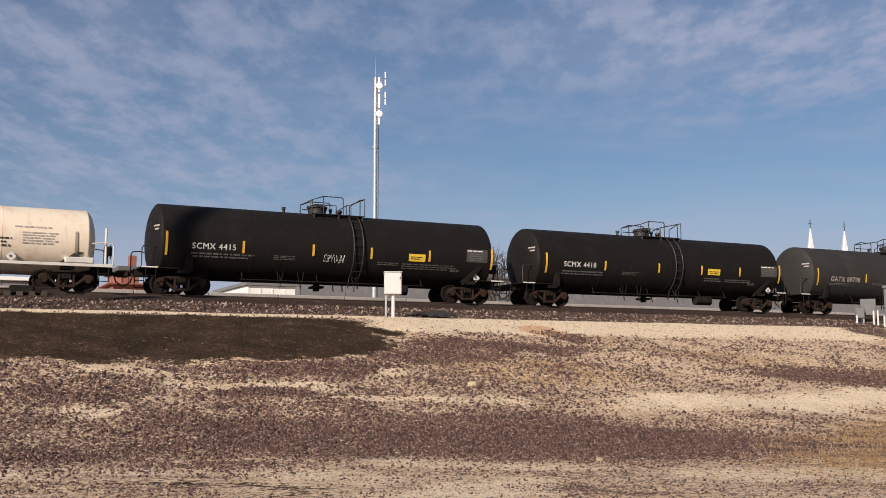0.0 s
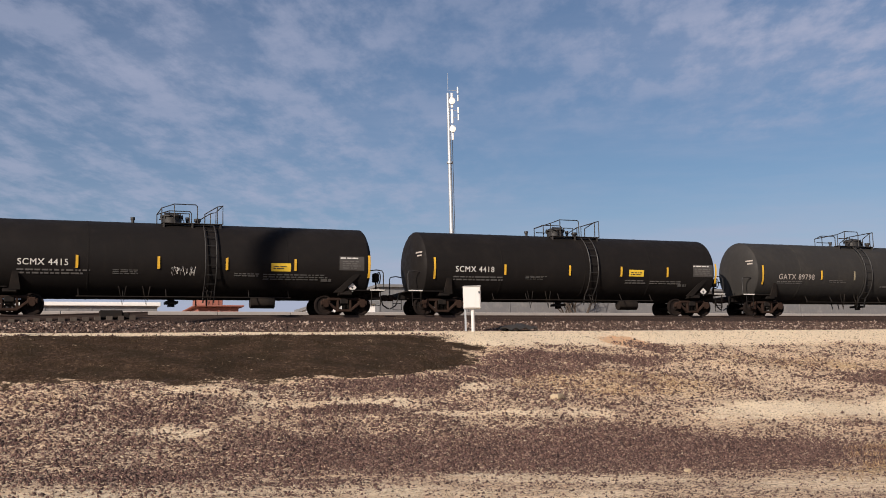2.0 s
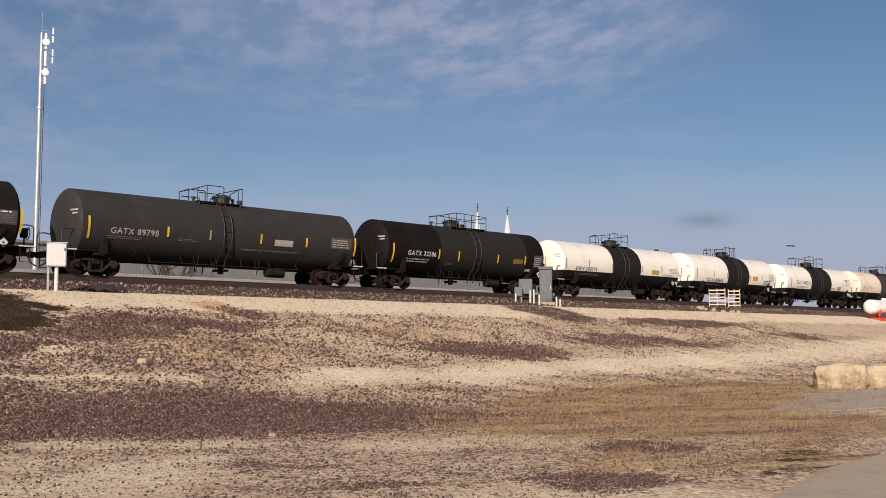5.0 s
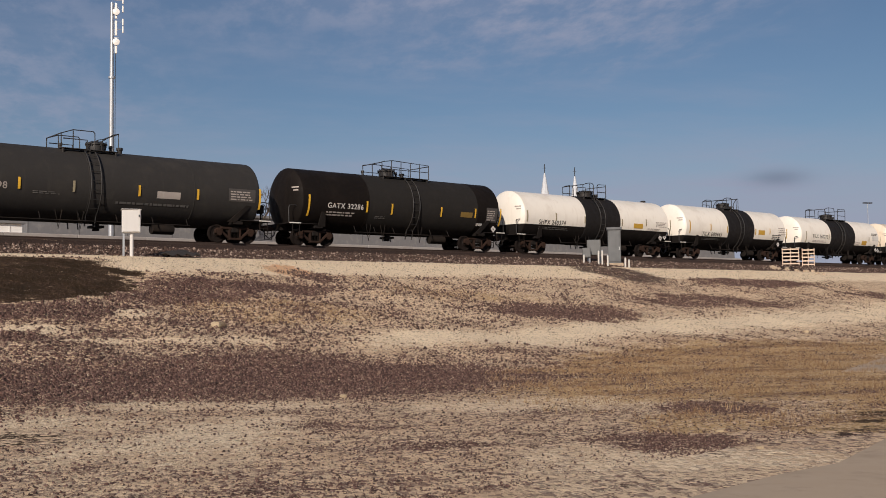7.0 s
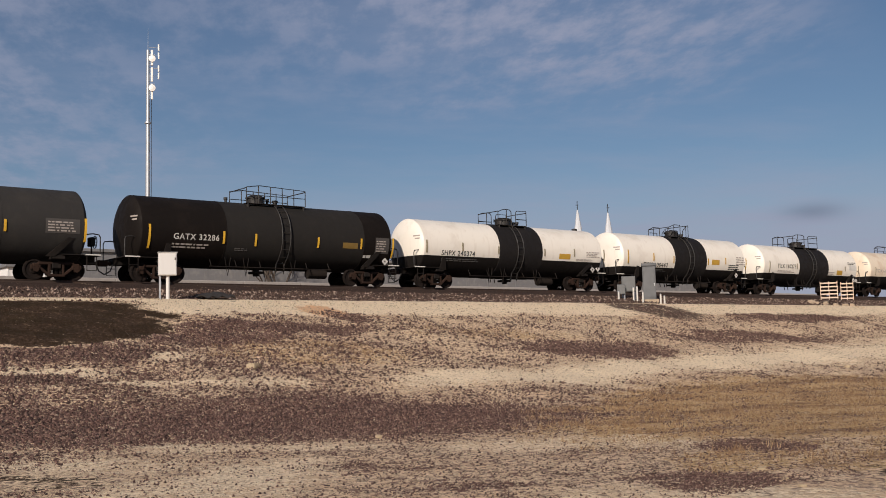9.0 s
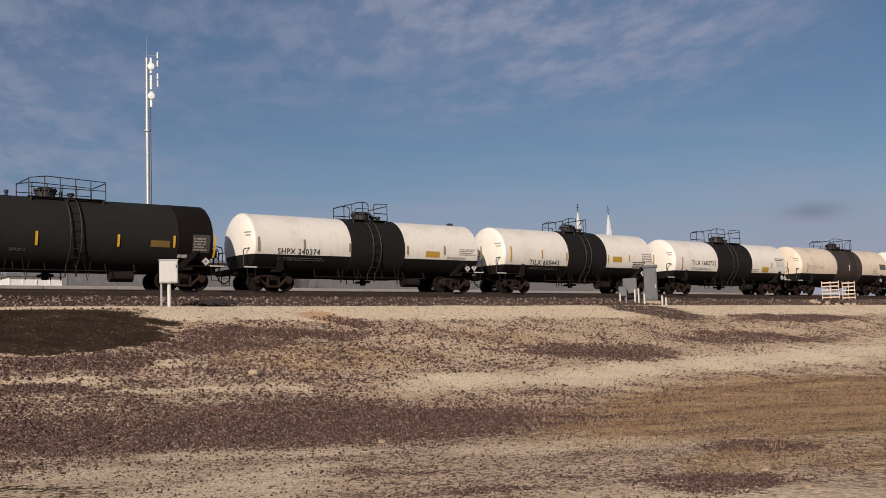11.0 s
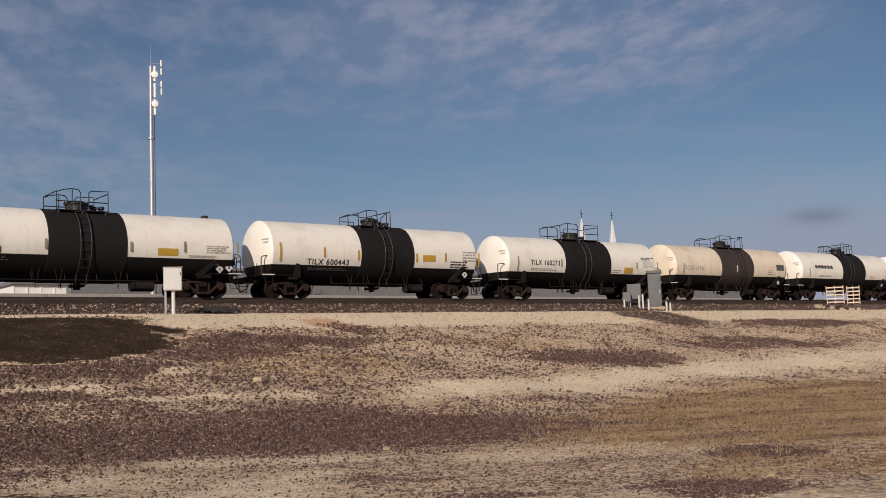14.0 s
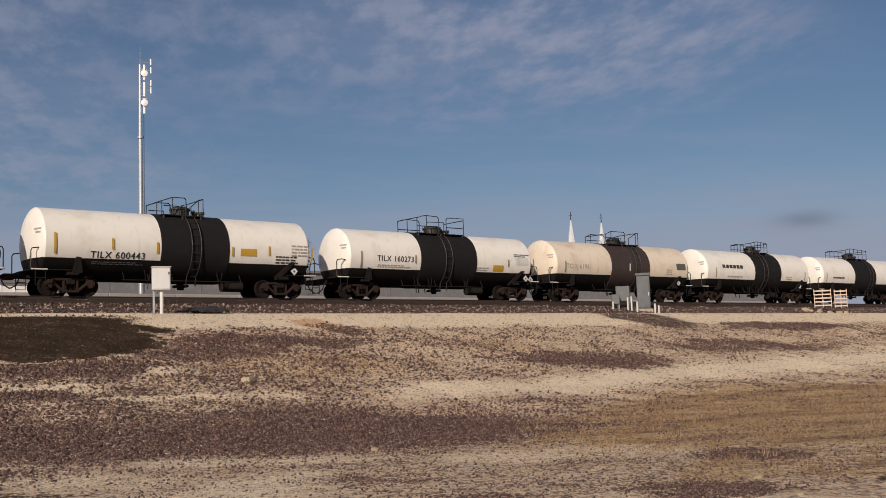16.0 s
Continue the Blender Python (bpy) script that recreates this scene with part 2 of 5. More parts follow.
M_TURF = dry_grass("dead_brown_turf", (0.068, 0.044, 0.027), (0.030, 0.019, 0.012), (0.14, 0.095, 0.058))
M_STRAW = dry_grass("dry_straw_grass", (0.52, 0.37, 0.20), (0.27, 0.165, 0.09), (0.62, 0.48, 0.29))


def ground_material():
    """Sand, purple gravel, ballast, dark turf and straw, mixed by the zones stored on the sheet and broken up by grain."""
    n = Nodes("yard_ground")
    v = n.coords()
    def zone(k):
        a = n.add("Attribute")
        a.attribute_name = k
        return a.outputs["Fac"]
    big, mid, fine = n.noise(v, 0.35, 5), n.noise(v, 2.2, 5, 0.62), n.noise(n.coords((1, 0.6, 1)), 15, 5, 0.7)
    speck = n.noise(n.coords((1, 0.6, 1)), 6.5, 8, 0.78)
    streak = n.noise(n.coords((0.5, 1.3, 1)), 1.3, 3, 0.6)
    vor = n.add("TexVoronoi", Vector=n.coords((1, 0.7, 1)), Scale=11.0)
    vor2 = n.add("TexVoronoi", Vector=n.coords((1, 0.7, 1)), Scale=24.0)
    cell = n.add("SeparateColor", Color=vor.outputs["Color"]).outputs[0]
    cell2 = n.add("SeparateColor", Color=vor2.outputs["Color"]).outputs[0]
    def edge(z, soft=0.12, grit=2.0, pick=0.5):
        k = n.math("ADD", z, n.math("MULTIPLY", n.math("SUBTRACT", speck, 0.5), grit))
        k = n.math("ADD", k, n.math("MULTIPLY", n.math("SUBTRACT", cell, 0.5), pick))
        k = n.math("ADD", k, n.math("MULTIPLY", n.math("SUBTRACT", cell2, 0.5), pick))
        k = n.math("ADD", k, n.math("MULTIPLY", n.math("SUBTRACT", streak, 0.5), 1.6))
        return n.ramp(k, 0.5 - soft, 0.5 + soft)
    sand = n.mix(n.ramp(mid, 0.3, 0.7), (0.74, 0.57, 0.385), (0.57, 0.41, 0.265))
    sand = n.mix(n.ramp(big, 0.35, 0.65, 0, 0.5), sand, (0.72, 0.58, 0.40))
    sand = n.mix(n.ramp(cell2, 0.70, 0.9, 0, 0.75), sand, (0.20, 0.13, 0.10))
    sand = n.mix(n.ramp(cell, 0.80, 0.92, 0, 0.7), sand, (0.15, 0.095, 0.085))
    sand = n.mix(n.ramp(speck, 0.54, 0.64, 0, 0.6), sand, (0.26, 0.165, 0.11))
    pale = n.mix(n.ramp(fine, 0.3, 0.7), (0.84, 0.70, 0.50), (0.76, 0.61, 0.42))
    pale = n.mix(n.ramp(cell2, 0.84, 0.95, 0, 0.6), pale, (0.27, 0.18, 0.13))
    dark = n.mix(n.ramp(cell, 0.2, 0.8), (0.074, 0.040, 0.034), (0.155, 0.088, 0.072))
    dark = n.mix(n.ramp(cell2, 0.72, 0.9, 0, 0.75), dark, (0.42, 0.32, 0.24))
    dark = n.mix(n.ramp(mid, 0.48, 0.78, 0, 0.4), dark, (0.30, 0.19, 0.13))
    ball = n.mix(cell, (0.045, 0.029, 0.023), (0.13, 0.088, 0.068))
    ball = n.mix(n.ramp(cell2, 0.82, 0.95, 0, 0.7), ball, (0.36, 0.28, 0.22))
    turf = n.mix(n.ramp(fine, 0.35, 0.65), (0.026, 0.0158, 0.0098), (0.075, 0.047, 0.029))
    turf = n.mix(n.ramp(speck, 0.5, 0.66, 0, 0.8), turf, (0.18, 0.118, 0.070))
    turf = n.mix(n.ramp(n.noise(v, 0.9, 4), 0.42, 0.62, 0, 0.7), turf, (0.027, 0.019, 0.010))
    straw = n.mix(n.ramp(n.noise(n.coords((0.6, 1.3, 1)), 0.45, 5, 0.6), 0.48, 0.62), (0.58, 0.405, 0.205), (0.22, 0.128, 0.07))
    straw = n.mix(n.ramp(fine, 0.4, 0.7, 0, 0.6), straw, (0.14, 0.080, 0.045))
    straw = n.mix(n.ramp(speck, 0.54, 0.68, 0, 0.7), straw, (0.16, 0.095, 0.055))
    # darker brown strip from the bank's upper edge across the rails
    trackbed = n.mix(n.ramp(fine, 0.3, 0.7), (0.030, 0.021, 0.017), (0.075, 0.05, 0.04))
    clay = n.mix(n.ramp(mid, 0.3, 0.7), (0.68, 0.40, 0.22), (0.58, 0.40, 0.25))
    c = sand
    for k, col in (("straw", straw), ("dark", dark), ("pale", pale), ("clay", clay), ("turf", turf), ("ballast", ball), ("trackbed", trackbed)):
        c = n.mix(edge(zone(k), 0.14, 2.0, 0.2) if k in ("clay", "turf", "ballast", "trackbed") else edge(zone(k), 0.07, 2.4, 0.55), c, col)
    h = n.math("ADD", n.math("MULTIPLY", vor.outputs["Distance"], -0.8), n.math("MULTIPLY", fine, 0.6))
    n.bump(n.math("ADD", h, n.math("ADD", n.math("MULTIPLY", vor2.outputs["Distance"], -0.4), n.math("MULTIPLY", speck, 1.0))), 0.6, 0.06)
    return n.done(c, 0.95, gloss=0.08)


M_GROUND = ground_material()


# ---- mesh tools ----
def part(name, bm, material, parent=None, label="", smooth=False):
    """Links a bmesh as one mesh object, under parent if given."""
    me = bpy.data.meshes.new(name)
    bm.normal_update()
    bm.to_mesh(me)
    bm.free()
    for m in (material if isinstance(material, (list, tuple)) else [material]):
        me.materials.append(m)
    if smooth:
        me.shade_smooth()
        me.set_sharp_from_angle(angle=radians(35))
    ob = new(name, me)
    if parent:
        ob.parent = parent
    if label:
        tagged(ob, label)
    return ob


def again(ob, parent, m=None):
    """Another part on the mesh of a part that stands already."""
    o = new(ob.name.split(".")[0], ob.data)
    o.parent = parent
    if m:
        o.matrix_basis = m
    for k in ("label",):
        if k in ob:
            o[k] = ob[k]
    return o


def box(bm, x0, x1, y0, y1, z0, z1, bevel=0.0, m=None):
    r = bmesh.ops.create_cube(bm, size=1, matrix=Matrix.LocRotScale(((x0 + x1) / 2, (y0 + y1) / 2, (z0 + z1) / 2), None, (x1 - x0, y1 - y0, z1 - z0)))
    vs = r["verts"]
    if bevel:
        es = list({e for v in vs for e in v.link_edges})
        out = bmesh.ops.bevel(bm, geom=es, offset=bevel, segments=1, affect="EDGES")
        vs = out["verts"]
    if m:
        bmesh.ops.transform(bm, matrix=m, verts=vs)
    return vs


def rod(bm, p, q, r, seg=8, r2=None):
    p, q = Vector(p), Vector(q)
    d = q - p
    m = Matrix.Translation((p + q) / 2) @ d.to_track_quat("Z", "Y").to_matrix().to_4x4()
    return bmesh.ops.create_cone(bm, cap_ends=True, segments=seg, radius1=r, radius2=r if r2 is None else r2, depth=d.length, matrix=m)["verts"]


def pipe(bm, pts, r, seg=6):
    """A bent tube in one piece, mitred at its bends."""
    pts = [Vector(p) for p in pts]
    dirs = [(q - p).normalized() for p, q in zip(pts, pts[1:])]
    d = dirs[0]
    u = d.orthogonal().normalized()
    rings = []
    for i, p in enumerate(pts):
        t = dirs[0] if i == 0 else dirs[-1] if i == len(dirs) else (dirs[i - 1] + dirs[i]).normalized()
        if t.length < 0.5:
            t = dirs[i]
        u = d.rotation_difference(t) @ u
        u = (u - t * u.dot(t)).normalized()
        v, d = t.cross(u), t
        rings.append([bm.verts.new(p + (u * math.cos(2 * math.pi * k / seg) + v * math.sin(2 * math.pi * k / seg)) * r) for k in range(seg)])
    for a, b in zip(rings, rings[1:]):
        for k in range(seg):
            bm.faces.new((a[k], a[(k + 1) % seg], b[(k + 1) % seg], b[k]))
    bm.faces.new(rings[0][::-1]), bm.faces.new(rings[-1])


def lathe(bm, prof, seg=40, axis="X", origin=(0, 0, 0), mats=None):
    """Turns a profile of (along, radius) about an axis; closes the ends."""
    o = Vector(origin)
    rings = []
    for x, r in prof:
        ring = []
        for i in range(seg):
            a = 2 * math.pi * (i + 0.5) / seg
            c, s = r * math.cos(a), r * math.sin(a)
            p = {"X": (x, c, s), "Y": (c, x, s), "Z": (c, s, x)}[axis]
            ring.append(bm.verts.new(o + Vector(p)))
        rings.append(ring)
    faces = []
    for k, (a, b) in enumerate(zip(rings, rings[1:])):
        for i in range(seg):
            f = bm.faces.new((a[i], b[i], b[(i + 1) % seg], a[(i + 1) % seg]))
            faces.append((k, f))
    bm.faces.new(rings[0]), bm.faces.new(rings[-1])
    bmesh.ops.recalc_face_normals(bm, faces=bm.faces[:])
    return faces


# ---- ground ----
def smooth(e0, e1, x):
    k = np.clip((x - e0) / (e1 - e0), 0, 1)
    return k * k * (3 - 2 * k)


KNOTS_B = [-4000, 18, 21, 24, 28, 32, 36, 38.2, 39.0, 40.6, 42.2, 44.7, 49.8, 52.5, 58, 70, 4000]
KNOTS_Z = [0, 0, 0.12, 0.45, 1.15, 2.05, 3.05, 3.55, 3.72, 3.84, 4.22, 4.70, 4.70, 4.0, 3.6, 3.4, 3.0]


def waves(a, b, seed, size):
    """Smooth unevenness from a few crossed waves."""
    rng = np.random.RandomState(seed)
    z = np.zeros_like(a)
    for _ in range(9):
        ang, ph, k = rng.uniform(0, 2 * math.pi), rng.uniform(0, 6.28), rng.uniform(0.5, 1.8) / size
        z += np.sin((a * math.cos(ang) + b * math.sin(ang)) * k * 6.28 + ph) / 9
    return z


def ground_z(a, b):
    a, b = np.asarray(a, float), np.asarray(b, float)
    z = np.interp(b, KNOTS_B, KNOTS_Z)
    rough = smooth(14, 30, np.hypot(a, b)) * smooth(6, 20, b) * (1 - 0.85 * smooth(34.5, 37.5, b)) * (1 - smooth(42, 44, b)) * (1 - smooth(200, 400, np.abs(a))) * (1 - smooth(17, 20, a) * (1 - smooth(15, 18, b)))
    z = z + rough * (0.16 * waves(a, b, 3, 7.0) + 0.07 * waves(a, b, 4, 2.3))
    # bare bank of dark turf ahead of the line
    z = z + 0.10 * smooth(30, 35, b) * (1 - smooth(37, 39, b)) * (1 - smooth(16, 22, a))
    return z


def blob(a, b, ca, cb, ra, rb, turn=0.0):
    """1 inside an ellipse on the plan, falling to 0 at 1.5 radii."""
    c, s = math.cos(radians(turn)), math.sin(radians(turn))
    da, db = a - ca, b - cb
    r = np.sqrt(((da * c + db * s) / ra) ** 2 + ((-da * s + db * c) / rb) ** 2)
    return 1 - smooth(0.5, 1.5, r)


def zones(a, b):
    """How far each kind of ground covers each spot, from 0 to 1."""
    a, b = np.asarray(a, float), np.asarray(b, float)
    w = 1.2 * waves(a, b, 8, 6.0)
    edge = np.interp(b, [30.5, 31, 33.2, 35, 37.2, 38.5], [9, 12, 15, 16.4, 15.6, 13.5])
    w2 = 0.8 * waves(a, b, 51, 2.0) + 0.5 * waves(a, b, 52, 0.8)
    turf = (1 - smooth(-1.2, 0.8, a - edge + 0.5 * w + 1.4 * w2)) * smooth(30.0, 31.8, b + 0.5 * w + 1.0 * w2) * (1 - smooth(37.9, 38.4, b))
    ballast = smooth(39.7, 40.4, b + 0.1 * w) * (1 - smooth(56, 62, b))
    ballast = np.maximum(ballast, 1.2 * blob(a, b, 45.5, 37.4, 2.4, 2.8, 20))
    fa, fb = a, b
    # every patch: middle along and square to the line, two radii, turn, strength
    def patches(rows, ka, kb, seed):
        a1 = fa + ka * waves(fa, fb, seed, 4.5) + 0.5 * ka * waves(fa, fb, seed + 1, 1.4)
        b1 = fb + kb * waves(fa, fb, seed + 2, 2.8) + 0.5 * kb * waves(fa, fb, seed + 3, 1.0)
        out = np.zeros_like(fa)
        for ca, cb, ra, rb, tn, k in rows:
            out = np.maximum(out, k * blob(a1, b1, ca, cb, ra, rb, tn))
        return out
    dark = patches(((12.8, 19.0, 5.0, 4.4, -34, 1.1), (7.5, 21.0, 4.6, 3.6, -22, 0.85), (10.5, 29.9, 2.4, 1.3, -7, 0.8), (8.9, 27.2, 2.0, 1.0, -12, 0.75), (19.2, 33.3, 4.8, 1.0, -2, 0.95), (16.1, 31.8, 2.4, 1.2, -5, 0.9),
                    (31.6, 28.6, 3.9, 1.9, -6, 0.95), (44.8, 30.2, 7.1, 1.6, -4, 0.62), (55.4, 34.6, 6.5, 1.3, -1, 0.8), (13.4, 9.2, 0.8, 1.5, -53, 1.0), (9.3, 7.1, 0.9, 0.8, -50, 0.95), (8.0, 11.6, 1.6, 0.5, -51, 0.7), (8.2, 9.0, 0.9, 0.5, -50, 0.7),
                    (23.8, 35.3, 0.5, 1.6, 20, 0.85), (3.3, 27.3, 2.2, 1.2, -8, 0.7), (7.9, 29.6, 2.5, 1.0, -5, 0.7), (2.2, 20.0, 1.6, 1.6, -27, 0.8), (-4.0, 25.0, 5.0, 1.4, -5, 0.8), (-3.0, 29.0, 4.0, 0.9, -5, 0.6), (68.0, 31.0, 7.0, 1.2, -5, 0.6)), 1.4, 0.7, 31)
    dark = np.maximum(dark, np.interp(fa, [0, 12, 22, 36], [0.50, 0.44, 0.26, 0.17]) * np.interp(fb, [8, 14, 20], [0.66, 0.74, 1.0]) + 0.22 * waves(fa, fb, 21, 3.5) + 0.10 * waves(fa, fb, 22, 1.2))
    pale = smooth(35.0, 36.4, b + 0.5 * w + 0.6 * w2) * (1 - smooth(39.4, 40.2, b)) * smooth(13.5, 16, a - 0.25 * (b - 34)) * 1.15 * (1 - 0.95 * blob(a, b, 45.3, 37, 2.0, 3.2, 20)) * (1 - 0.8 * blob(a, b, 23.8, 36.0, 0.5, 1.4, 20))
    pale = np.maximum(pale, 1.15 * smooth(38.2, 38.45, b) * (1 - smooth(39.5, 39.8, b)))
    road_b = np.interp(a, [14, 20, 24.5, 32, 49, 62, 90], [23.4, 24.9, 24.0, 25.2, 25.9, 27.2, 29.5]) + 0.4 * w2
    pale = np.maximum(pale, 1.2 * np.exp(-(((b - road_b) / (1.25 + 0.02 * np.clip(a - 20, 0, 100))) ** 2)) * smooth(15, 22, a))
    pale = np.maximum(pale, patches(((13.4, 29.3, 0.9, 0.7, -6, 0.95), (9.4, 27.9, 1.6, 0.5, -10, 0.85), (11.7, 26.0, 2.0, 0.45, -13, 0.85), (8.5, 20.9, 0.5, 0.5, -28, 0.8), (14.7, 25.5, 1.3, 0.7, -12, 0.85), (8.4, 15.4, 2.4, 0.7, -50, 0.75), (6.8, 12.2, 0.8, 1.7, -50, 0.9),
                                     (5.6, 15.0, 2.0, 1.0, -50, 0.7), (3.2, 25.2, 1.1, 0.7, -9, 0.95), (6.8, 28.2, 1.0, 0.5, -6, 0.8), (5.5, 29.8, 3.0, 0.45, -12, 0.7), (8.7, 6.5, 1.6, 0.7, -45, 0.8), (12.0, 11.5, 2.2, 1.2, -45, 0.7), (5.6, 11.4, 1.4, 1.6, -45, 0.65), (1.0, 17.5, 4.0, 1.0, -20, 0.6)), 0.9, 0.5, 61) * 0.74)
    straw = patches(((23.0, 15.4, 11.0, 4.2, 26, 1.3), (30.8, 17.6, 7.0, 3.4, 10, 1.1), (18.7, 29.4, 4.6, 2.0, -6, 0.62), (15.0, 12.6, 2.2, 1.8, -40, 0.9), (28.5, 31.8, 4.6, 1.4, -3, 0.5), (12.3, 8.3, 1.5, 1.3, -45, 0.8), (18.2, 9.9, 4.2, 2.6, 20, 1.1), (5.2, 22.8, 2.5, 0.9, -15, 0.62),
                     (-0.5, 29.2, 2.6, 1.0, -8, 0.6), (14.0, 7.0, 2.6, 0.7, 18, 0.9)), 2.0, 1.0, 41)
    turf = np.maximum(turf, patches(((4.4, 13.5, 1.0, 0.5, -50, 0.5), (3.6, 14.9, 1.6, 0.35, -36, 0.48), (13.2, 6.7, 1.8, 0.35, 18, 0.45)), 0.5, 0.3, 71))
    clay = 1.1 * blob(fa, fb, 23.2, 36.6, 0.9, 1.3, -20)
    return {"turf": turf, "ballast": ballast, "dark": dark, "pale": pale, "straw": straw, "clay": clay, "trackbed": smooth(42.5, 43.2, fb + 0.2 * w) * (1 - smooth(52, 54, fb)), "tuft": smooth(-0.15, 0.2, waves(fa, fb, 43, 1.7))}



def make_ground():
    def axis(lo, hi, step, far):
        mid = list(np.arange(lo, hi + step / 2, step))
        lows, x, d = [], lo, step
        while x > -far:
            d *= 1.35
            x -= d
            lows.append(x)
        highs, x, d = [], hi, step
        while x < far:
            d *= 1.35
            x += d
            highs.append(x)
        return np.array(lows[::-1] + mid + highs)
    A, B = axis(-30, 118, 0.3, 4200), axis(4.0, 48, 0.2, 4200)
    aa, bb = np.meshgrid(A, B)
    a, b = aa.ravel(), bb.ravel()
    z = ground_z(a, b)
    co = np.stack([a * CP - b * SP, a * SP + b * CP, z], -1)
    na, nb = len(A), len(B)
    i = np.arange((na - 1) * (nb - 1))
    r, c = i // (na - 1), i % (na - 1)
    q = r * na + c
    faces = np.stack([q, q + 1, q + na + 1, q + na], -1)
    me = bpy.data.meshes.new("ground")
    me.from_pydata(co.tolist(), [], faces.tolist())
    for k, val in zones(a, b).items():
        at = me.attributes.new(k, "FLOAT", "POINT")
        at.data.foreach_set("value", np.ascontiguousarray(val, dtype=np.float32))
    me.materials.append(M_GROUND)
    me.shade_smooth()
    return tagged(new("ground", me), "sandy and gravelly railway yard ground rising to an embankment", "ground", kind="structure")


make_ground()


def on_ground(a, b, sink=0.0):
    return float(ground_z(a, b)) - sink


def scatter(name, material, label, count, a0, a1, b0, b1, size, weight, seed, flat=0.7):
    """Loose stones strewn on the ground where weight(zones) is high, as one object."""
    rng = np.random.RandomState(seed)
    oct_v = np.array([[1, 0, 0], [-1, 0, 0], [0, 1, 0], [0, -1, 0], [0, 0, 1], [0, 0, -1]], float)
    oct_f = np.array([[0, 2, 4], [2, 1, 4], [1, 3, 4], [3, 0, 4], [2, 0, 5], [1, 2, 5], [3, 1, 5], [0, 3, 5]])
    n = count * 5
    b = b0 + (b1 - b0) * rng.rand(n) ** 1.15
    a = a0 + rng.rand(n) * (np.minimum(2.75 * b + 2, a1) - a0)
    keep = rng.rand(n) < weight(zones(a, b), a, b)
    a, b = a[keep][:count], b[keep][:count]
    n = len(a)
    s = (size[0] + (size[1] - size[0]) * rng.rand(n) ** 2.2) * np.interp(b, [6, 13, 20, 30], [0.26, 0.36, 0.7, 0.95])
    ang = rng.uniform(0, 6.28, n)
    v = oct_v[None] * (1 + 0.35 * rng.randn(n, 6, 1)) + 0.25 * rng.randn(n, 6, 3)
    v = v * s[:, None, None] * 0.5
    v[:, :, 2] *= flat
    ca, sa = np.cos(ang)[:, None], np.sin(ang)[:, None]
    vx, vy = v[:, :, 0] * ca - v[:, :, 1] * sa, v[:, :, 0] * sa + v[:, :, 1] * ca
    z = ground_z(a, b)
    co = np.stack([vx + (a * CP - b * SP)[:, None], vy + (a * SP + b * CP)[:, None], v[:, :, 2] + (z + s * 0.12)[:, None]], -1).reshape(-1, 3)
    f = (oct_f[None] + 6 * np.arange(n)[:, None, None]).reshape(-1, 3)
    me = bpy.data.meshes.new(name)
    me.vertices.add(len(co))
    me.vertices.foreach_set("co", co.astype(np.float32).ravel())
    me.loops.add(f.size)
    me.loops.foreach_set("vertex_index", f.astype(np.int32).ravel())
    me.polygons.add(len(f))
    me.polygons.foreach_set("loop_start", np.arange(0, f.size, 3, dtype=np.int32))
    me.update(calc_edges=True)
    me.validate()
    me.materials.append(material)
    return tagged(new(name, me), label, "gravel", kind="stuff")


scatter("gravel", M_GRAVEL, "loose purple-brown and pale gravel lying on the yard", 175000, -3, 66, 6.5, 38.6, (0.035, 0.125), lambda z, a, b: np.clip(z["dark"] * 1.1 - 0.12 - z["turf"] - z["pale"] * 0.4 + 0.03 * (b > 20), (0.03 + 0.05 * (a < 16)) * (z["turf"] < 0.3) * (z["pale"] < 0.9), 1), 5, 0.85)
scatter("crushed_limestone", M_PALESTONE, "pale crushed limestone chips strewn over the sand", 42000, -3, 70, 6.5, 39.5, (0.03, 0.10), lambda z, a, b: np.clip(0.5 - z["dark"] * 0.38 - z["turf"] * 0.48, 0.0, 1), 6)
scatter("ballast_stones", M_BALLAST, "brown-grey track ballast stones on the bank", 24000, -6, 95, 40.0, 43.1, (0.07, 0.17), lambda z, a, b: np.clip(z["ballast"], 0, 1), 7, 0.8)


def blades(name, material, label, seed, n, a0, a1, b0, b1, weight, tall, spread):
    """Tufts of thin three-sided blades, in clumps."""
    rng = np.random.RandomState(seed)
    a, b = rng.uniform(a0, a1, n), rng.uniform(b0, b1, n)
    keep = rng.rand(n) < np.clip(weight(zones(a, b)), 0, 1)
    a, b = np.repeat(a[keep], 8), np.repeat(b[keep], 8)
    m = len(a)
    a, b = a + rng.normal(0, spread, m), b + rng.normal(0, spread, m)
    h, lean, ang, w = rng.uniform(tall * 0.3, tall, m), rng.uniform(0.02, tall * 0.8, m), rng.uniform(0, 6.28, m), rng.uniform(0.006, 0.014, m)
    z = ground_z(a, b)
    o = np.zeros((m, 4, 3))
    o[:, 0, 0], o[:, 1, 0], o[:, 2, 1] = -w, w, w
    o[:, 3] = np.stack([lean * np.cos(ang), lean * np.sin(ang), h], -1)
    pa, pb = a[:, None] + o[:, :, 0], b[:, None] + o[:, :, 1]
    co = np.stack([pa * CP - pb * SP, pa * SP + pb * CP, z[:, None] - 0.01 + o[:, :, 2]], -1).reshape(-1, 3)
    f = (np.array([[0, 1, 3], [1, 2, 3], [2, 0, 3]])[None] + 4 * np.arange(m)[:, None, None]).reshape(-1, 3)
    me = bpy.data.meshes.new(name)
    me.from_pydata(co.tolist(), [], f.tolist())
    me.materials.append(material)
    tagged(new(name, me), label, "grass", kind="stuff")


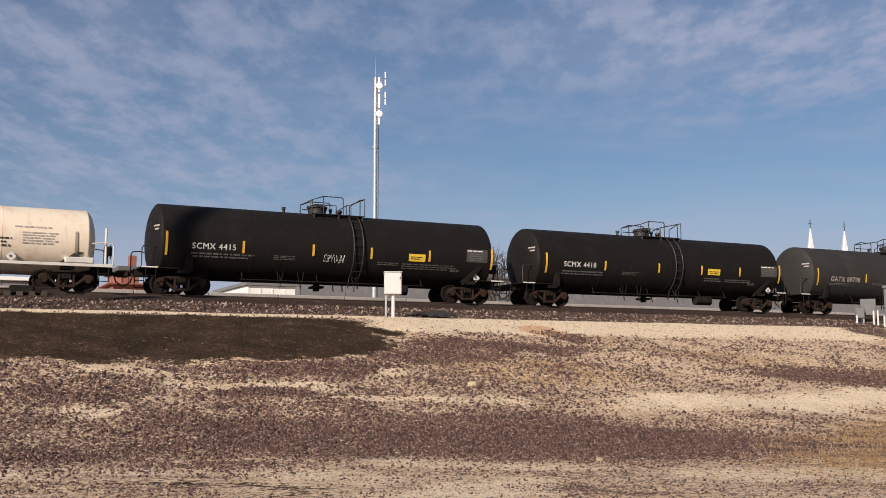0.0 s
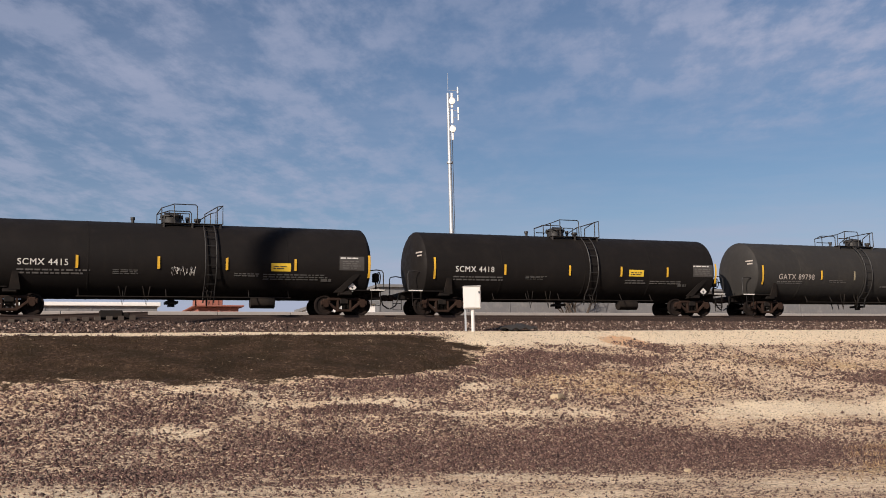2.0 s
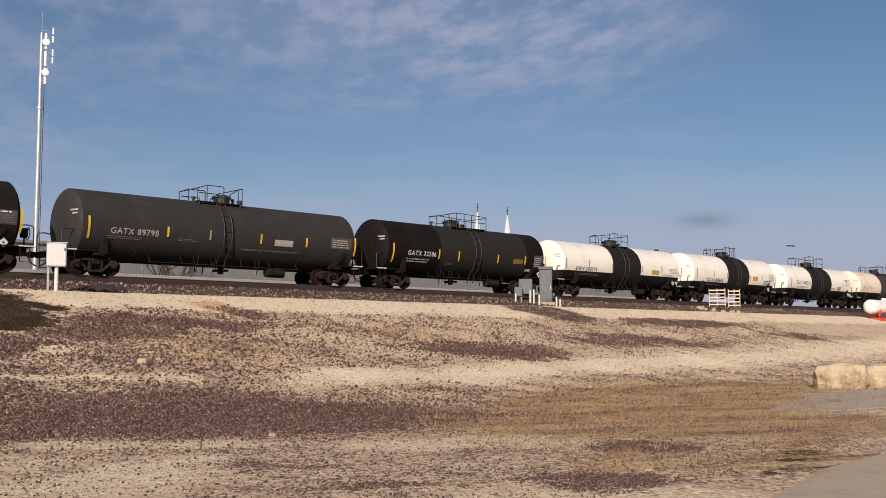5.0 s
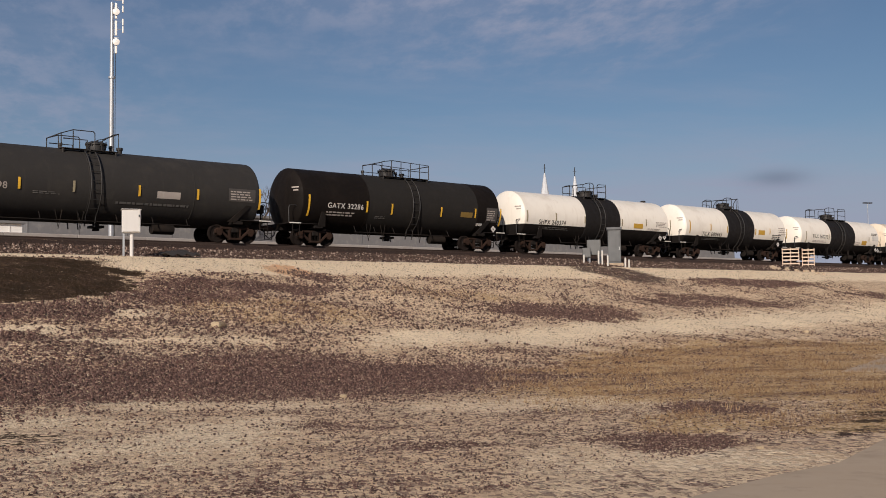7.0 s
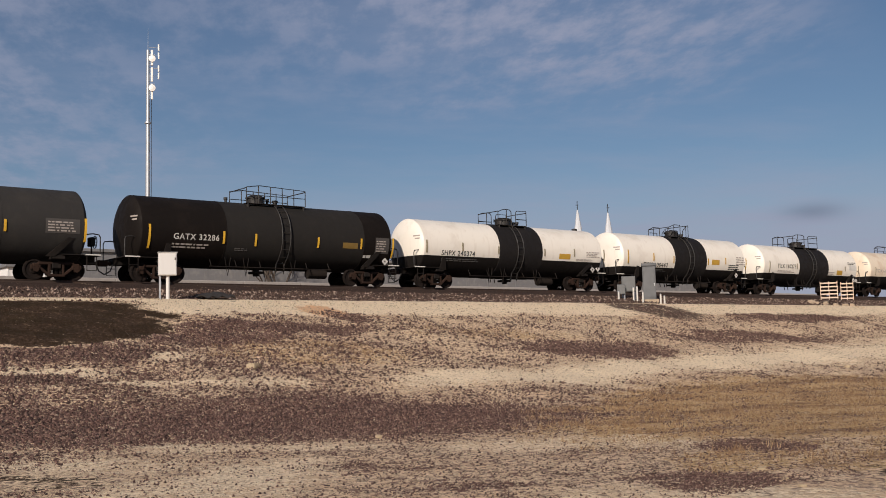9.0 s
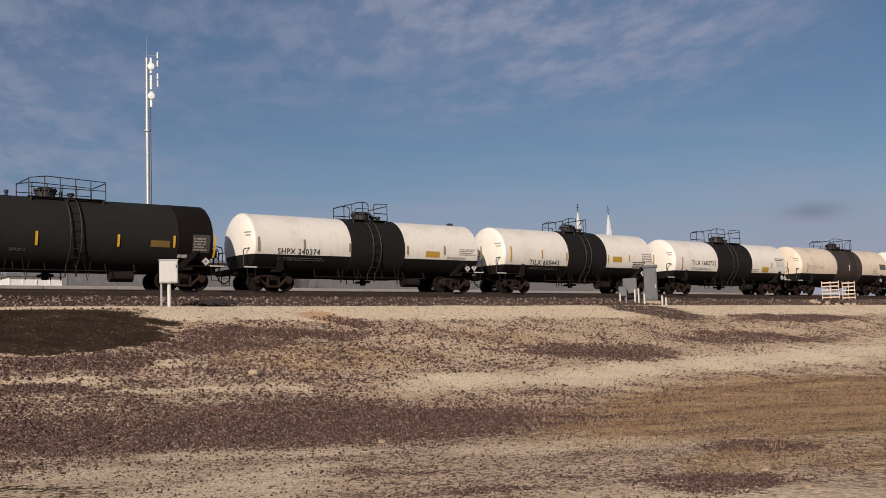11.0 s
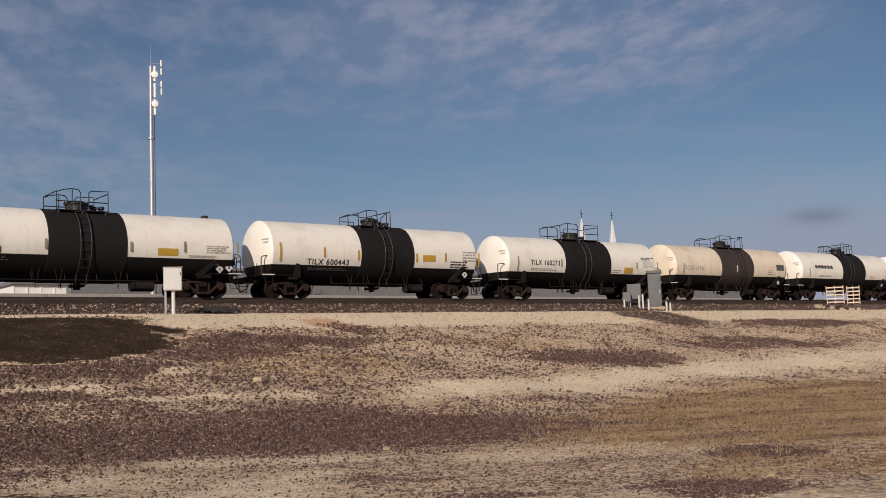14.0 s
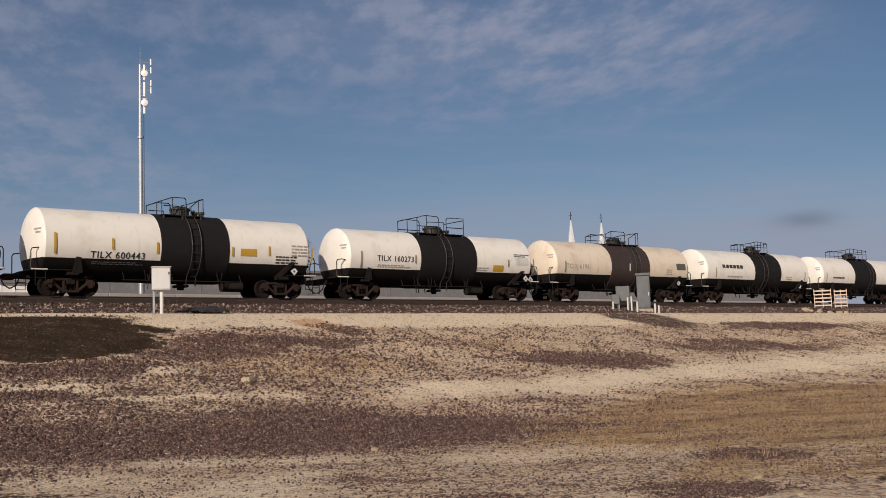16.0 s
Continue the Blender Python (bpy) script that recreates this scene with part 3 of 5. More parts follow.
blades("dry_grass", M_STRAW, "low tufts of dry straw-coloured winter grass", 11, 24000, 8, 58, 7, 33, lambda z: (z["straw"] * 1.3 - 0.35) * (0.05 + 0.95 * z["tuft"]), 0.16, 0.13)
blades("dead_turf", M_TURF, "short dead brown turf on the bank", 12, 2400, -4, 17, 30, 39, lambda z: z["turf"] * (0.25 + 0.75 * z["tuft"]), 0.11, 0.14)


def slab(plan, label):
    bm = bmesh.new()
    top = [bm.verts.new((x, y, 0.015)) for x, y in plan]
    f = bm.faces.new(top[::-1])
    r = bmesh.ops.extrude_face_region(bm, geom=[f])
    bmesh.ops.translate(bm, verts=[v for v in r["geom"] if isinstance(v, bmesh.types.BMVert)], vec=(0, 0, -0.25))
    bmesh.ops.recalc_face_normals(bm, faces=bm.faces[:])
    ob = part("pavement", bm, M_CONCRETE)
    tagged(ob, label, "pavement", kind="structure")


slab([(3.6, 7.5), (5.3, 8.5), (6.2, 8.9), (8.5, 10.9), (11.8, 12.9), (17.5, 15.2), (40, 24), (46, -14), (-6, -14), (-5, 5.2)], "worn pale concrete apron at the edge of the yard")
slab([(14.3, 20.3), (15.7, 19.8), (18.8, 20.6), (26.0, 22.5), (45.0, 27.5), (45.0, 33.5), (25.6, 28.0), (20.5, 26.4), (17.0, 23.0)], "pale paved strip of road between dry grass")


# ---- railway ----
def rail_line(name, a0, b0, a1, b1, label, z=RAIL, z1=None):
    """A flat-bottomed rail between two plan points."""
    bm = bmesh.new()
    prof = [(-0.07, -0.17), (0.07, -0.17), (0.07, -0.155), (0.012, -0.13), (0.012, -0.045), (0.036, -0.035), (0.036, -0.006), (0.028, 0), (-0.028, 0), (-0.036, -0.006), (-0.036, -0.035), (-0.012, -0.045), (-0.012, -0.13), (-0.07, -0.155)]
    p, q = place(a0, b0, z).translation, place(a1, b1, z if z1 is None else z1).translation
    d = (q - p).normalized()
    side = Vector((-d.y, d.x, 0))
    e = [[bm.verts.new(o + side * s + Vector((0, 0, h))) for s, h in prof] for o in (p, q)]
    for i in range(len(prof)):
        j = (i + 1) % len(prof)
        bm.faces.new((e[0][i], e[1][i], e[1][j], e[0][j]))
    bm.faces.new(e[0]), bm.faces.new(e[1][::-1])
    bmesh.ops.recalc_face_normals(bm, faces=bm.faces[:])
    return tagged(part(name, bm, M_STEEL), label, "rail", kind="structure")


for s in (-0.7535, 0.7535):
    rail_line("rail", -700, TRACK + 725 * LEAN + s, 900, TRACK - 875 * LEAN + s, "worn brown steel rail of the main line")
for s in (-0.7535, 0.7535):
    rail_line("rail", -9, 42.5 + s, 5.0, 45.2 + s, "dark steel rail of the siding that drops away", 4.28, 4.92)


def ties():
    bm = bmesh.new()
    for i in range(260):
        a = -45 + i * 0.55
        box(bm, a - 0.115, a + 0.115, TRACK - LEAN * (a - 25) - 1.3, TRACK - LEAN * (a - 25) + 1.3, RAIL - 0.36, RAIL - 0.172)
    for i in range(60):
        a = -9 + i * 0.23
        b = 42.5 + (a + 9) / 14 * 2.7
        z = 4.28 + (a + 9) / 14 * 0.64
        if i % 2 == 0:
            box(bm, a - 0.115, a + 0.115, b - 1.2, min(b + 1.2, TRACK - 1.32), z - 0.36, z - 0.175)
    bmesh.ops.transform(bm, matrix=pose(0, 0, 0, 0, 0, PHI), verts=bm.verts[:])
    tagged(part("sleepers", bm, M_TIE), "dark creosoted timber sleepers under the rails", "sleepers", kind="stuff")


ties()


# ---- tank cars ----
WHEEL_R = 0.457
AXLE = 0.89
SHARED = {}


def wheelset_part(parent, x):
    if "wheelset" not in SHARED:
        bm = bmesh.new()
        for s in (-1, 1):
            y = s * 0.7535
            prof = [(-0.07, 0.10), (-0.075, 0.16), (-0.02, 0.20), (-0.02, 0.36), (-0.065, 0.39), (-0.065, WHEEL_R), (0.05, WHEEL_R - 0.006), (0.065, WHEEL_R + 0.026), (0.075, WHEEL_R + 0.02), (0.075, 0.39), (0.03, 0.36), (0.03, 0.2), (0.08, 0.16), (0.08, 0.10)]
            lathe(bm, [(u * -s, r) for u, r in prof], 32, "Y", (0, y, 0))
        rod(bm, (0, -1.0, 0), (0, 1.0, 0), 0.075, 12)
        SHARED["wheelset"] = part("wheelset", bm, M_WHEEL, parent, smooth=True)
        o = SHARED["wheelset"]
        o.matrix_basis = pose(x, 0, WHEEL_R)
        return o
    return again(SHARED["wheelset"], parent, pose(x, 0, WHEEL_R))


def truck_parts(car, x):
    """Three-piece freight truck: two cast side frames, a bolster, springs and bearing ends."""
    m = pose(x, 0, 0)
    if "side_frame" not in SHARED:
        for s in (-1, 1):
            bm = bmesh.new()
            y = s * 0.99
            zs = 0.46
            box(bm, -1.12, -0.68, y - 0.09, y + 0.09, zs - 0.02, zs + 0.20, 0.03)
            box(bm, 0.68, 1.12, y - 0.09, y + 0.09, zs - 0.02, zs + 0.20, 0.03)
            box(bm, -0.80, 0.80, y - 0.08, y + 0.08, 0.66, 0.79, 0.03)
            for k in (-1, 1):
                # sloping lower arms, columns
                vs = box(bm, -0.42, 0.42, y - 0.075, y + 0.075, -0.06, 0.06, 0.02)
                bmesh.ops.transform(bm, matrix=Matrix.Translation((k * 0.56, 0, 0.40)) @ Matrix.Rotation(radians(-38 * k), 4, "Y"), verts=vs)
                box(bm, k * 0.30 - 0.05, k * 0.30 + 0.05, y - 0.08, y + 0.08, 0.22, 0.70, 0.015)
                rod(bm, (k * AXLE, y - 0.13, WHEEL_R), (k * AXLE, y + 0.13, WHEEL_R), 0.125, 14)
                box(bm, k * AXLE - 0.14, k * AXLE + 0.14, y - 0.1, y + 0.1, WHEEL_R + 0.08, WHEEL_R + 0.26, 0.03)
            box(bm, -0.36, 0.36, y - 0.12, y + 0.12, 0.13, 0.24, 0.02)
            SHARED["side_frame", s] = part("side_frame", bm, M_TRUCK, car, "rusty cast steel side frame")
            SHARED["side_frame", s].matrix_basis = m
            bm = bmesh.new()
            for k in (-0.2, 0.0, 0.2):
                for j in range(5):
                    lathe(bm, [(0.245 + j * 0.055, 0.05), (0.262 + j * 0.055, 0.085), (0.28 + j * 0.055, 0.05)], 10, "Z", (k, y, 0))
            SHARED["spring", s] = part("spring_group", bm, M_UNDER, car)
            SHARED["spring", s].matrix_basis = m
        bm = bmesh.new()
        box(bm, -0.2, 0.2, -1.1, 1.1, 0.50, 0.76, 0.03)
        rod(bm, (0, 0, 0.70), (0, 0, 0.92), 0.2, 16)
        for k in (-1, 1):
            box(bm, k * 0.52 - 0.04, k * 0.52 + 0.04, -0.85, 0.85, 0.36, 0.50, 0.01)
        SHARED["side_frame"] = part("bolster", bm, M_UNDER, car)
        SHARED["side_frame"].matrix_basis = m
    else:
        for s in (-1, 1):
            again(SHARED["side_frame", s], car, m)
            again(SHARED["spring", s], car, m)
        again(SHARED["side_frame"], car, m)
    return [wheelset_part(car, x - AXLE), wheelset_part(car, x + AXLE)]


def skin(bm, R, zc, x0, x1, z0, z1, lift=0.006, thick=0.004, nx=1, nz=6, side=-1):
    """A thin plate laid on the tank's curved side, between two heights over the rail."""
    t0, t1 = math.asin(max(-1, min(1, (z0 - zc) / R))), math.asin(max(-1, min(1, (z1 - zc) / R)))
    g = []
    for r in (R + lift, R + lift + thick):
        lay = []
        for j in range(nz + 1):
            t = t0 + (t1 - t0) * j / nz
            lay.append([bm.verts.new((x0 + (x1 - x0) * i / nx, side * r * math.cos(t), zc + r * math.sin(t))) for i in range(nx + 1)])
        g.append(lay)
    fs = []
    for lay in g:
        for j in range(nz):
            for i in range(nx):
                fs.append(bm.faces.new((lay[j][i], lay[j][i + 1], lay[j + 1][i + 1], lay[j + 1][i])))
    for j in range(nz):
        for i in (0, nx):
            fs.append(bm.faces.new((g[0][j][i], g[0][j + 1][i], g[1][j + 1][i], g[1][j][i])))
    for i in range(nx):
        for j in (0, nz):
            fs.append(bm.faces.new((g[0][j][i], g[0][j][i + 1], g[1][j][i + 1], g[1][j][i])))
    bmesh.ops.recalc_face_normals(bm, faces=fs)


def lettering(name, text, car, material, R, zc, x0, x1, z, label, shear=0.0):
    """Stencilled characters wrapped on the tank's side, from x0 to x1, standing on height z."""
    cu = bpy.data.curves.new(name, "FONT")
    cu.body, cu.size, cu.extrude, cu.shear, cu.space_character, cu.offset = text, 1.0, 0.0, shear, 1.12, 0.0
    cu.resolution_u = 3
    tmp = bpy.data.objects.new(name, cu)
    me = bpy.data.meshes.new_from_object(tmp)
    bpy.data.objects.remove(tmp)
    bm = bmesh.new()
    bm.from_mesh(me)
    bpy.data.meshes.remove(me)
    xs = [v.co.x for v in bm.verts]
    k = (x1 - x0) / (max(xs) - min(xs))
    t0 = math.asin(max(-1, min(1, (z - zc) / R)))
    r = R + 0.016
    thin = bm.verts[:]
    for dx, dy in ((0.028, 0.0), (0.014, 0.022)):
        g = bmesh.ops.duplicate(bm, geom=thin + list({f for v in thin for f in v.link_faces}) + list({e for v in thin for e in v.link_edges}))["geom"]
        for v in g:
            if isinstance(v, bmesh.types.BMVert):
                v.co += Vector((dx, dy, dx / k * 0.06))
    for v in bm.verts:
        t = t0 + v.co.y * k / R
        rv = r + v.co.z * k
        v.co = Vector((x0 + (v.co.x - min(xs)) * k, -rv * math.cos(t), zc + rv * math.sin(t)))
    return tagged(part(name, bm, material, car, label), kind="stuff")


def bars(name, car, material, R, zc, x0, x1, z0, z1, rows, seed, label=""):
    """Rows of small writing that cannot be read, as broken bars."""
    rng = random.Random(seed)
    bm = bmesh.new()
    h = (z1 - z0) / rows
    for j in range(rows):
        x = x0
        end = x1 - rng.uniform(0, 0.25) * (x1 - x0)
        while x < end - 0.04:
            w = min(rng.uniform(0.08, 0.34), end - x)
            skin(bm, R, zc, x, x + w, z0 + j * h, z0 + j * h + h * 0.48, nz=2)
            x += w + rng.uniform(0.03, 0.08)
    return tagged(part(name, bm, material, car, label), kind="stuff")


def tank_car(spec):
    """One tank car, its origin at rail level in its middle; the line runs along x, the seen side is -y."""
    L, R, H, inset = spec["L"], spec["R"], spec["H"], spec.get("inset", 1.15)
    zc = H - R
    half = L / 2 - inset
    car = new("tank_car")
    tagged(car, spec["label"], "tank car", "tank cars of the passing train")
    car.matrix_basis = on_line(spec["u"])
    car["along"] = spec["u"]
    dome = spec["dome"]
    head = spec.get("head", 0.42)
    white = "line" in spec
    # shell, with the lower part in black where it is two-toned
    bm = bmesh.new()
    prof = [(-half - head * k, R * r) for k, r in ((1.0, 0.03), (0.985, 0.2), (0.93, 0.36), (0.84, 0.52), (0.71, 0.67), (0.55, 0.80), (0.36, 0.90), (0.20, 0.958), (0.09, 0.985), (0.025, 0.997))]
    cuts = sorted({-half, -half + 0.03, *np.linspace(-half, half, 9).tolist()[1:-1], half - 0.03, half, *spec.get("patch", ())})
    prof = prof + [(x, R) for x in cuts] + [(-x, r) for x, r in prof[::-1]]
    lathe(bm, prof, 64, "X", (0, 0, zc))
    if white:
        bmesh.ops.bisect_plane(bm, geom=bm.verts[:] + bm.edges[:] + bm.faces[:], plane_co=(0, 0, spec["line"]), plane_no=(0, 0, 1))
    for f in bm.faces:
        c = f.calc_center_median()
        if white and c.z < spec["line"]:
            f.material_index = 1
        elif "patch" in spec and spec["patch"][0] < c.x < spec["patch"][1]:
            f.material_index = 1
    part("tank", bm, [spec["shell"], spec.get("lower", M_BLACK)], car, smooth=True)
    # seams round the shell
    for x in () if white else spec.get("seams", (-half * 0.5, half * 0.5)):
        bm = bmesh.new()
        lathe(bm, [(x - 0.03, R + 0.002), (x - 0.025, R + 0.012), (x + 0.025, R + 0.012), (x + 0.03, R + 0.002)], 48, "X", (0, 0, zc))
        part("weld_seam", bm, spec["shell"], car, smooth=True)
    if "band" in spec:
        b0, b1 = spec["band"]
        bm = bmesh.new()
        lathe(bm, [(b0, R), (b0 + 0.01, R + 0.025), (b1 - 0.01, R + 0.025), (b1, R)], 64, "X", (0, 0, zc))
        part("band", bm, spec.get("bandmat", M_BAND), car, "black coated band round the middle of the tank", smooth=True)
        for k in (0.52,):
            x = b0 + (b1 - b0) * k
            bm = bmesh.new()
            lathe(bm, [(x - 0.03, R + 0.02), (x - 0.02, R + 0.032), (x + 0.02, R + 0.032), (x + 0.03, R + 0.02)], 48, "X", (0, 0, zc))
            part("hoop", bm, spec.get("bandmat", M_BAND), car, smooth=True)
    # manway, lid, valves
    bm = bmesh.new()
    mr = spec.get("mr", 0.44)
    lathe(bm, [(H - 0.25, mr), (H + 0.30, mr), (H + 0.30, mr + 0.07), (H + 0.37, mr + 0.07), (H + 0.37, mr + 0.02), (H + 0.46, mr * 0.7), (H + 0.48, 0.05)], 24, "Z", (dome, 0, 0))
    for i in range(8):
        a = math.pi * i / 4
        rod(bm, (dome + (mr + 0.04) * math.cos(a), (mr + 0.04) * math.sin(a), H + 0.22), (dome + (mr + 0.04) * math.cos(a), (mr + 0.04) * math.sin(a), H + 0.44), 0.025, 6)
    part("manway", bm, M_PIPE, car, "dark bolted manway with a hinged lid", smooth=True)
    for x, r, h in ((dome + 1.15, 0.16, 0.28), (dome - 1.7 if not white else dome + 0.85, 0.10, 0.26), (dome + 0.7, 0.09, 0.34)):
        bm = bmesh.new()
        rod(bm, (x, 0, H - 0.15), (x, 0, H + h * 0.7), r * 0.7, 12)
        rod(bm, (x, 0, H + h * 0.55), (x, 0, H + h), r, 12)
        part("valve", bm, M_PIPE, car)
    for x in spec.get("vents", ()):
        bm = bmesh.new()
        box(bm, x - 0.14, x + 0.14, -0.14, 0.14, H - 0.05, H + 0.14, 0.02)
        part("vent", bm, M_PIPE, car)
    # top platform and its rails
    p0, p1 = spec["deck"]
    bm = bmesh.new()
    for y in (-0.95, 0.62):
        box(bm, p0, p1, y, y + 0.33, H - 0.10, H - 0.06, 0.01)
    for x in (p0 + 0.1, (p0 + p1) / 2, p1 - 0.1):
        box(bm, x - 0.04, x + 0.04, -0.95, 0.95, H - 0.36, H - 0.10, 0.01)
    part("platform", bm, M_PIPE, car)
    z0, z1 = H - 0.08, H + spec.get("rail_h", 0.78)
    style = spec.get("rails", "open")
    for y in (-0.93, 0.93):
        if style == "full":
            runs = [[(p0, y, z0), (p0, y, z1 - 0.12), (p0 + 0.75, y, z1), (p1, y, z1 - 0.1), (p1, y, z0)]]
            posts = np.linspace(p0, p1, 6)[1:-1]
        elif style == "baskets":
            w1, w2 = p0 + (p1 - p0) * 0.46, p0 + (p1 - p0) * 0.62
            runs = [[(p0, y, z0), (p0, y, z1 - 0.18), (p0 + 0.3, y, z1 - 0.06), (p0 + 0.7, y, z1), (w1 - 0.1, y, z1 - 0.03), (w1, y, z1 - 0.16), (w1, y, z0)],
                    [(p0, y * 0.98, z0 + 0.40), (w1, y * 0.98, z0 + 0.40)],
                    [(w2, y, z0), (w2, y, z1 - 0.16), (w2 + 0.1, y, z1 - 0.06), (p1, y, z1 - 0.04), (p1, y, z0)],
                    [(w2, y * 0.98, z0 + 0.40), (p1, y * 0.98, z0 + 0.40)]]
            posts = (p0 + 0.7,)
        else:
            g0, g1 = p0 + (p1 - p0) * 0.58, p0 + (p1 - p0) * 0.70
            runs = [[(p0, y, z0), (p0, y, z1 - 0.2), (p0 + 0.55, y, z1), (g0 - 0.08, y, z1), (g0, y, z1 - 0.08), (g0, y, z0)],
                    [(p0 + 0.1, y * 0.97, z1 - 0.42), (g0 - 0.35, y * 0.97, z1 - 0.42), (g0 - 0.35, y * 0.97, z0)],
                    [(g1, y, z0), (g1, y, z1 - 0.42), (p1 - 0.25, y, z1 - 0.06), (p1, y, z1), (p1, y, z0)]]
            posts = (p0 + 0.55, p1 - 0.25)
        for run in runs:
            bm = bmesh.new()
            pipe(bm, run, 0.026)
            part("handrail", bm, M_PIPE, car)
        for x in posts:
            bm = bmesh.new()
            rod(bm, (x, y, z0), (x, y, z1 - 0.04), 0.024, 6)
            part("rail_post", bm, M_PIPE, car)
        if style == "full":
            bm = bmesh.new()
            pipe(bm, [(p0, y, z0 + 0.42), (p1, y, z0 + 0.42)], 0.02)
            part("handrail", bm, M_PIPE, car)
    for x in (p0, p1):
        bm = bmesh.new()
        zz = z1 - (0.2 if x == p0 else 0.0) if style == "open" else z1 - 0.15
        pipe(bm, [(x, -0.93, zz), (x, 0.93, zz)], 0.026)
        part("handrail", bm, M_PIPE, car)
    # ladder over the shell on both sides
    lx = spec["ladder"]
    for s in (-1, 1):
        ts = [radians(d) for d in range(-52, 62, 9)]
        for x in (lx - 0.24, lx + 0.24):
            bm = bmesh.new()
            pts = [(x, s * 1.0, 0.52)] + [(x, s * (R + 0.13) * math.cos(t), zc + (R + 0.13) * math.sin(t)) for t in ts]
            pipe(bm, pts, 0.032, 5)
            lad = part("ladder_stile", bm, M_PIPE, car)
        for t in np.linspace(-0.9, 1.02, 9):
            at = pose(lx, s * (R + 0.13) * math.cos(t), zc + (R + 0.13) * math.sin(t))
            if "rung" not in SHARED:
                bm = bmesh.new()
                rod(bm, (-0.24, 0, 0), (0.24, 0, 0), 0.018, 5)
                SHARED["rung"] = part("rung", bm, M_PIPE, lad)
                SHARED["rung"].matrix_basis = at
            else:
                again(SHARED["rung"], lad, at)
    # long side pipe below the belly and its hangers, bottom outlet
    bm = bmesh.new()
    zb = zc - R
    pipe(bm, [(-half + 3.6, -1.22, zb + 0.02), (half - 3.6, -1.22, zb + 0.02)], 0.03, 5)
    for i in range(6):
        x = (-half + 3.7) + (2 * half - 7.4) * i / 5
        rod(bm, (x, -1.22, zb + 0.04), (x, -1.05, zc - math.sqrt(R * R - 1.1)), 0.025, 5)
    part("brake_pipe", bm, M_UNDER, car)
    bm = bmesh.new()
    rod(bm, (dome, 0, zb - 0.32), (dome, 0, zb + 0.1), 0.16, 12)
    box(bm, dome - 0.28, dome + 0.28, -0.35, 0.35, zb - 0.2, zb - 0.08, 0.02)
    part("bottom_outlet", bm, M_UNDER, car)
    bm = bmesh.new()
    rx = half * 0.42
    rod(bm, (rx - 0.55, -0.55, zb - 0.16), (rx + 0.55, -0.55, zb - 0.16), 0.26, 14)
    part("air_reservoir", bm, M_UNDER, car, smooth=True)
    # ends: sill, coupler, saddle, platform, rails, brake wheel
    wheels = []
    for s in (-1, 1):
        xe = s * L / 2
        bm = bmesh.new()
        box(bm, min(xe - s * 0.45, s * (half - 3.2)), max(xe - s * 0.45, s * (half - 3.2)), -0.28, 0.28, 0.80, 1.12, 0.02)
        part("stub_sill", bm, M_UNDER, car)
        bm = bmesh.new()
        box(bm, min(xe, xe - s * 0.5), max(xe, xe - s * 0.5), -0.09, 0.09, 0.80, 0.95, 0.02)
        box(bm, min(xe + s * 0.02, xe - s * 0.28), max(xe + s * 0.02, xe - s * 0.28), -0.19, 0.16, 0.74, 1.02, 0.05)
        part("coupler", bm, M_TRUCK, car)
        bm = bmesh.new()
        pipe(bm, [(xe - s * 0.42, -0.35, 0.82), (xe - s * 0.30, -0.36, 0.50), (xe - s * 0.08, -0.34, 0.36), (xe, -0.33, 0.34)], 0.032, 6)
        part("air_hose", bm, M_PIPE, car)
        tx = s * (L / 2 - 2.45)
        for y in (-1, 1):
            # saddle plate and sloping gusset seen beside the truck
            bm = bmesh.new()
            q = [(tx - s * 0.62, 1.00), (tx - s * 0.20, 1.00), (tx + s * 0.62, zc - R * 0.36), (tx + s * 0.34, zc - R * 0.34)]
            if s < 0:
                q = [(tx - 0.05, 1.00), (tx + 0.42, 1.00), (tx + 0.30, zc - R * 0.42), (tx + 0.08, zc - R * 0.40)]
            v0 = [bm.verts.new((x, y * (1.40 if z < 1.1 else R * 0.945), z)) for x, z in q]
            v1 = [bm.verts.new((x, y * (1.33 if z < 1.1 else R * 0.90), z)) for x, z in q]
            bm.faces.new(v0), bm.faces.new(v1[::-1])
            for i in range(4):
                bm.faces.new((v0[i], v0[(i + 1) % 4], v1[(i + 1) % 4], v1[i]))
            bmesh.ops.recalc_face_normals(bm, faces=bm.faces[:])
            part("gusset", bm, M_UNDER if not spec.get("lightgusset") else M_DUSTY, car)
        bm = bmesh.new()
        box(bm, tx - 0.28, tx + 0.28, -1.38, 1.38, 0.90, 1.08, 0.02)
        part("body_bolster", bm, M_UNDER, car)
        bm = bmesh.new()
        box(bm, min(xe - s * 0.55, tx + s * 0.1), max(xe - s * 0.55, tx + s * 0.1), -1.45, 1.45, 1.09, 1.14, 0.01)
        part("end_platform", bm, M_UNDER, car)
        bm = bmesh.new()
        box(bm, min(xe - s * 0.58, xe - s * 1.3), max(xe - s * 0.58, xe - s * 1.3), -1.47, -1.44, 1.10, 1.16, 0.005)
        part("sill_step_edge", bm, M_WPIPE, car)
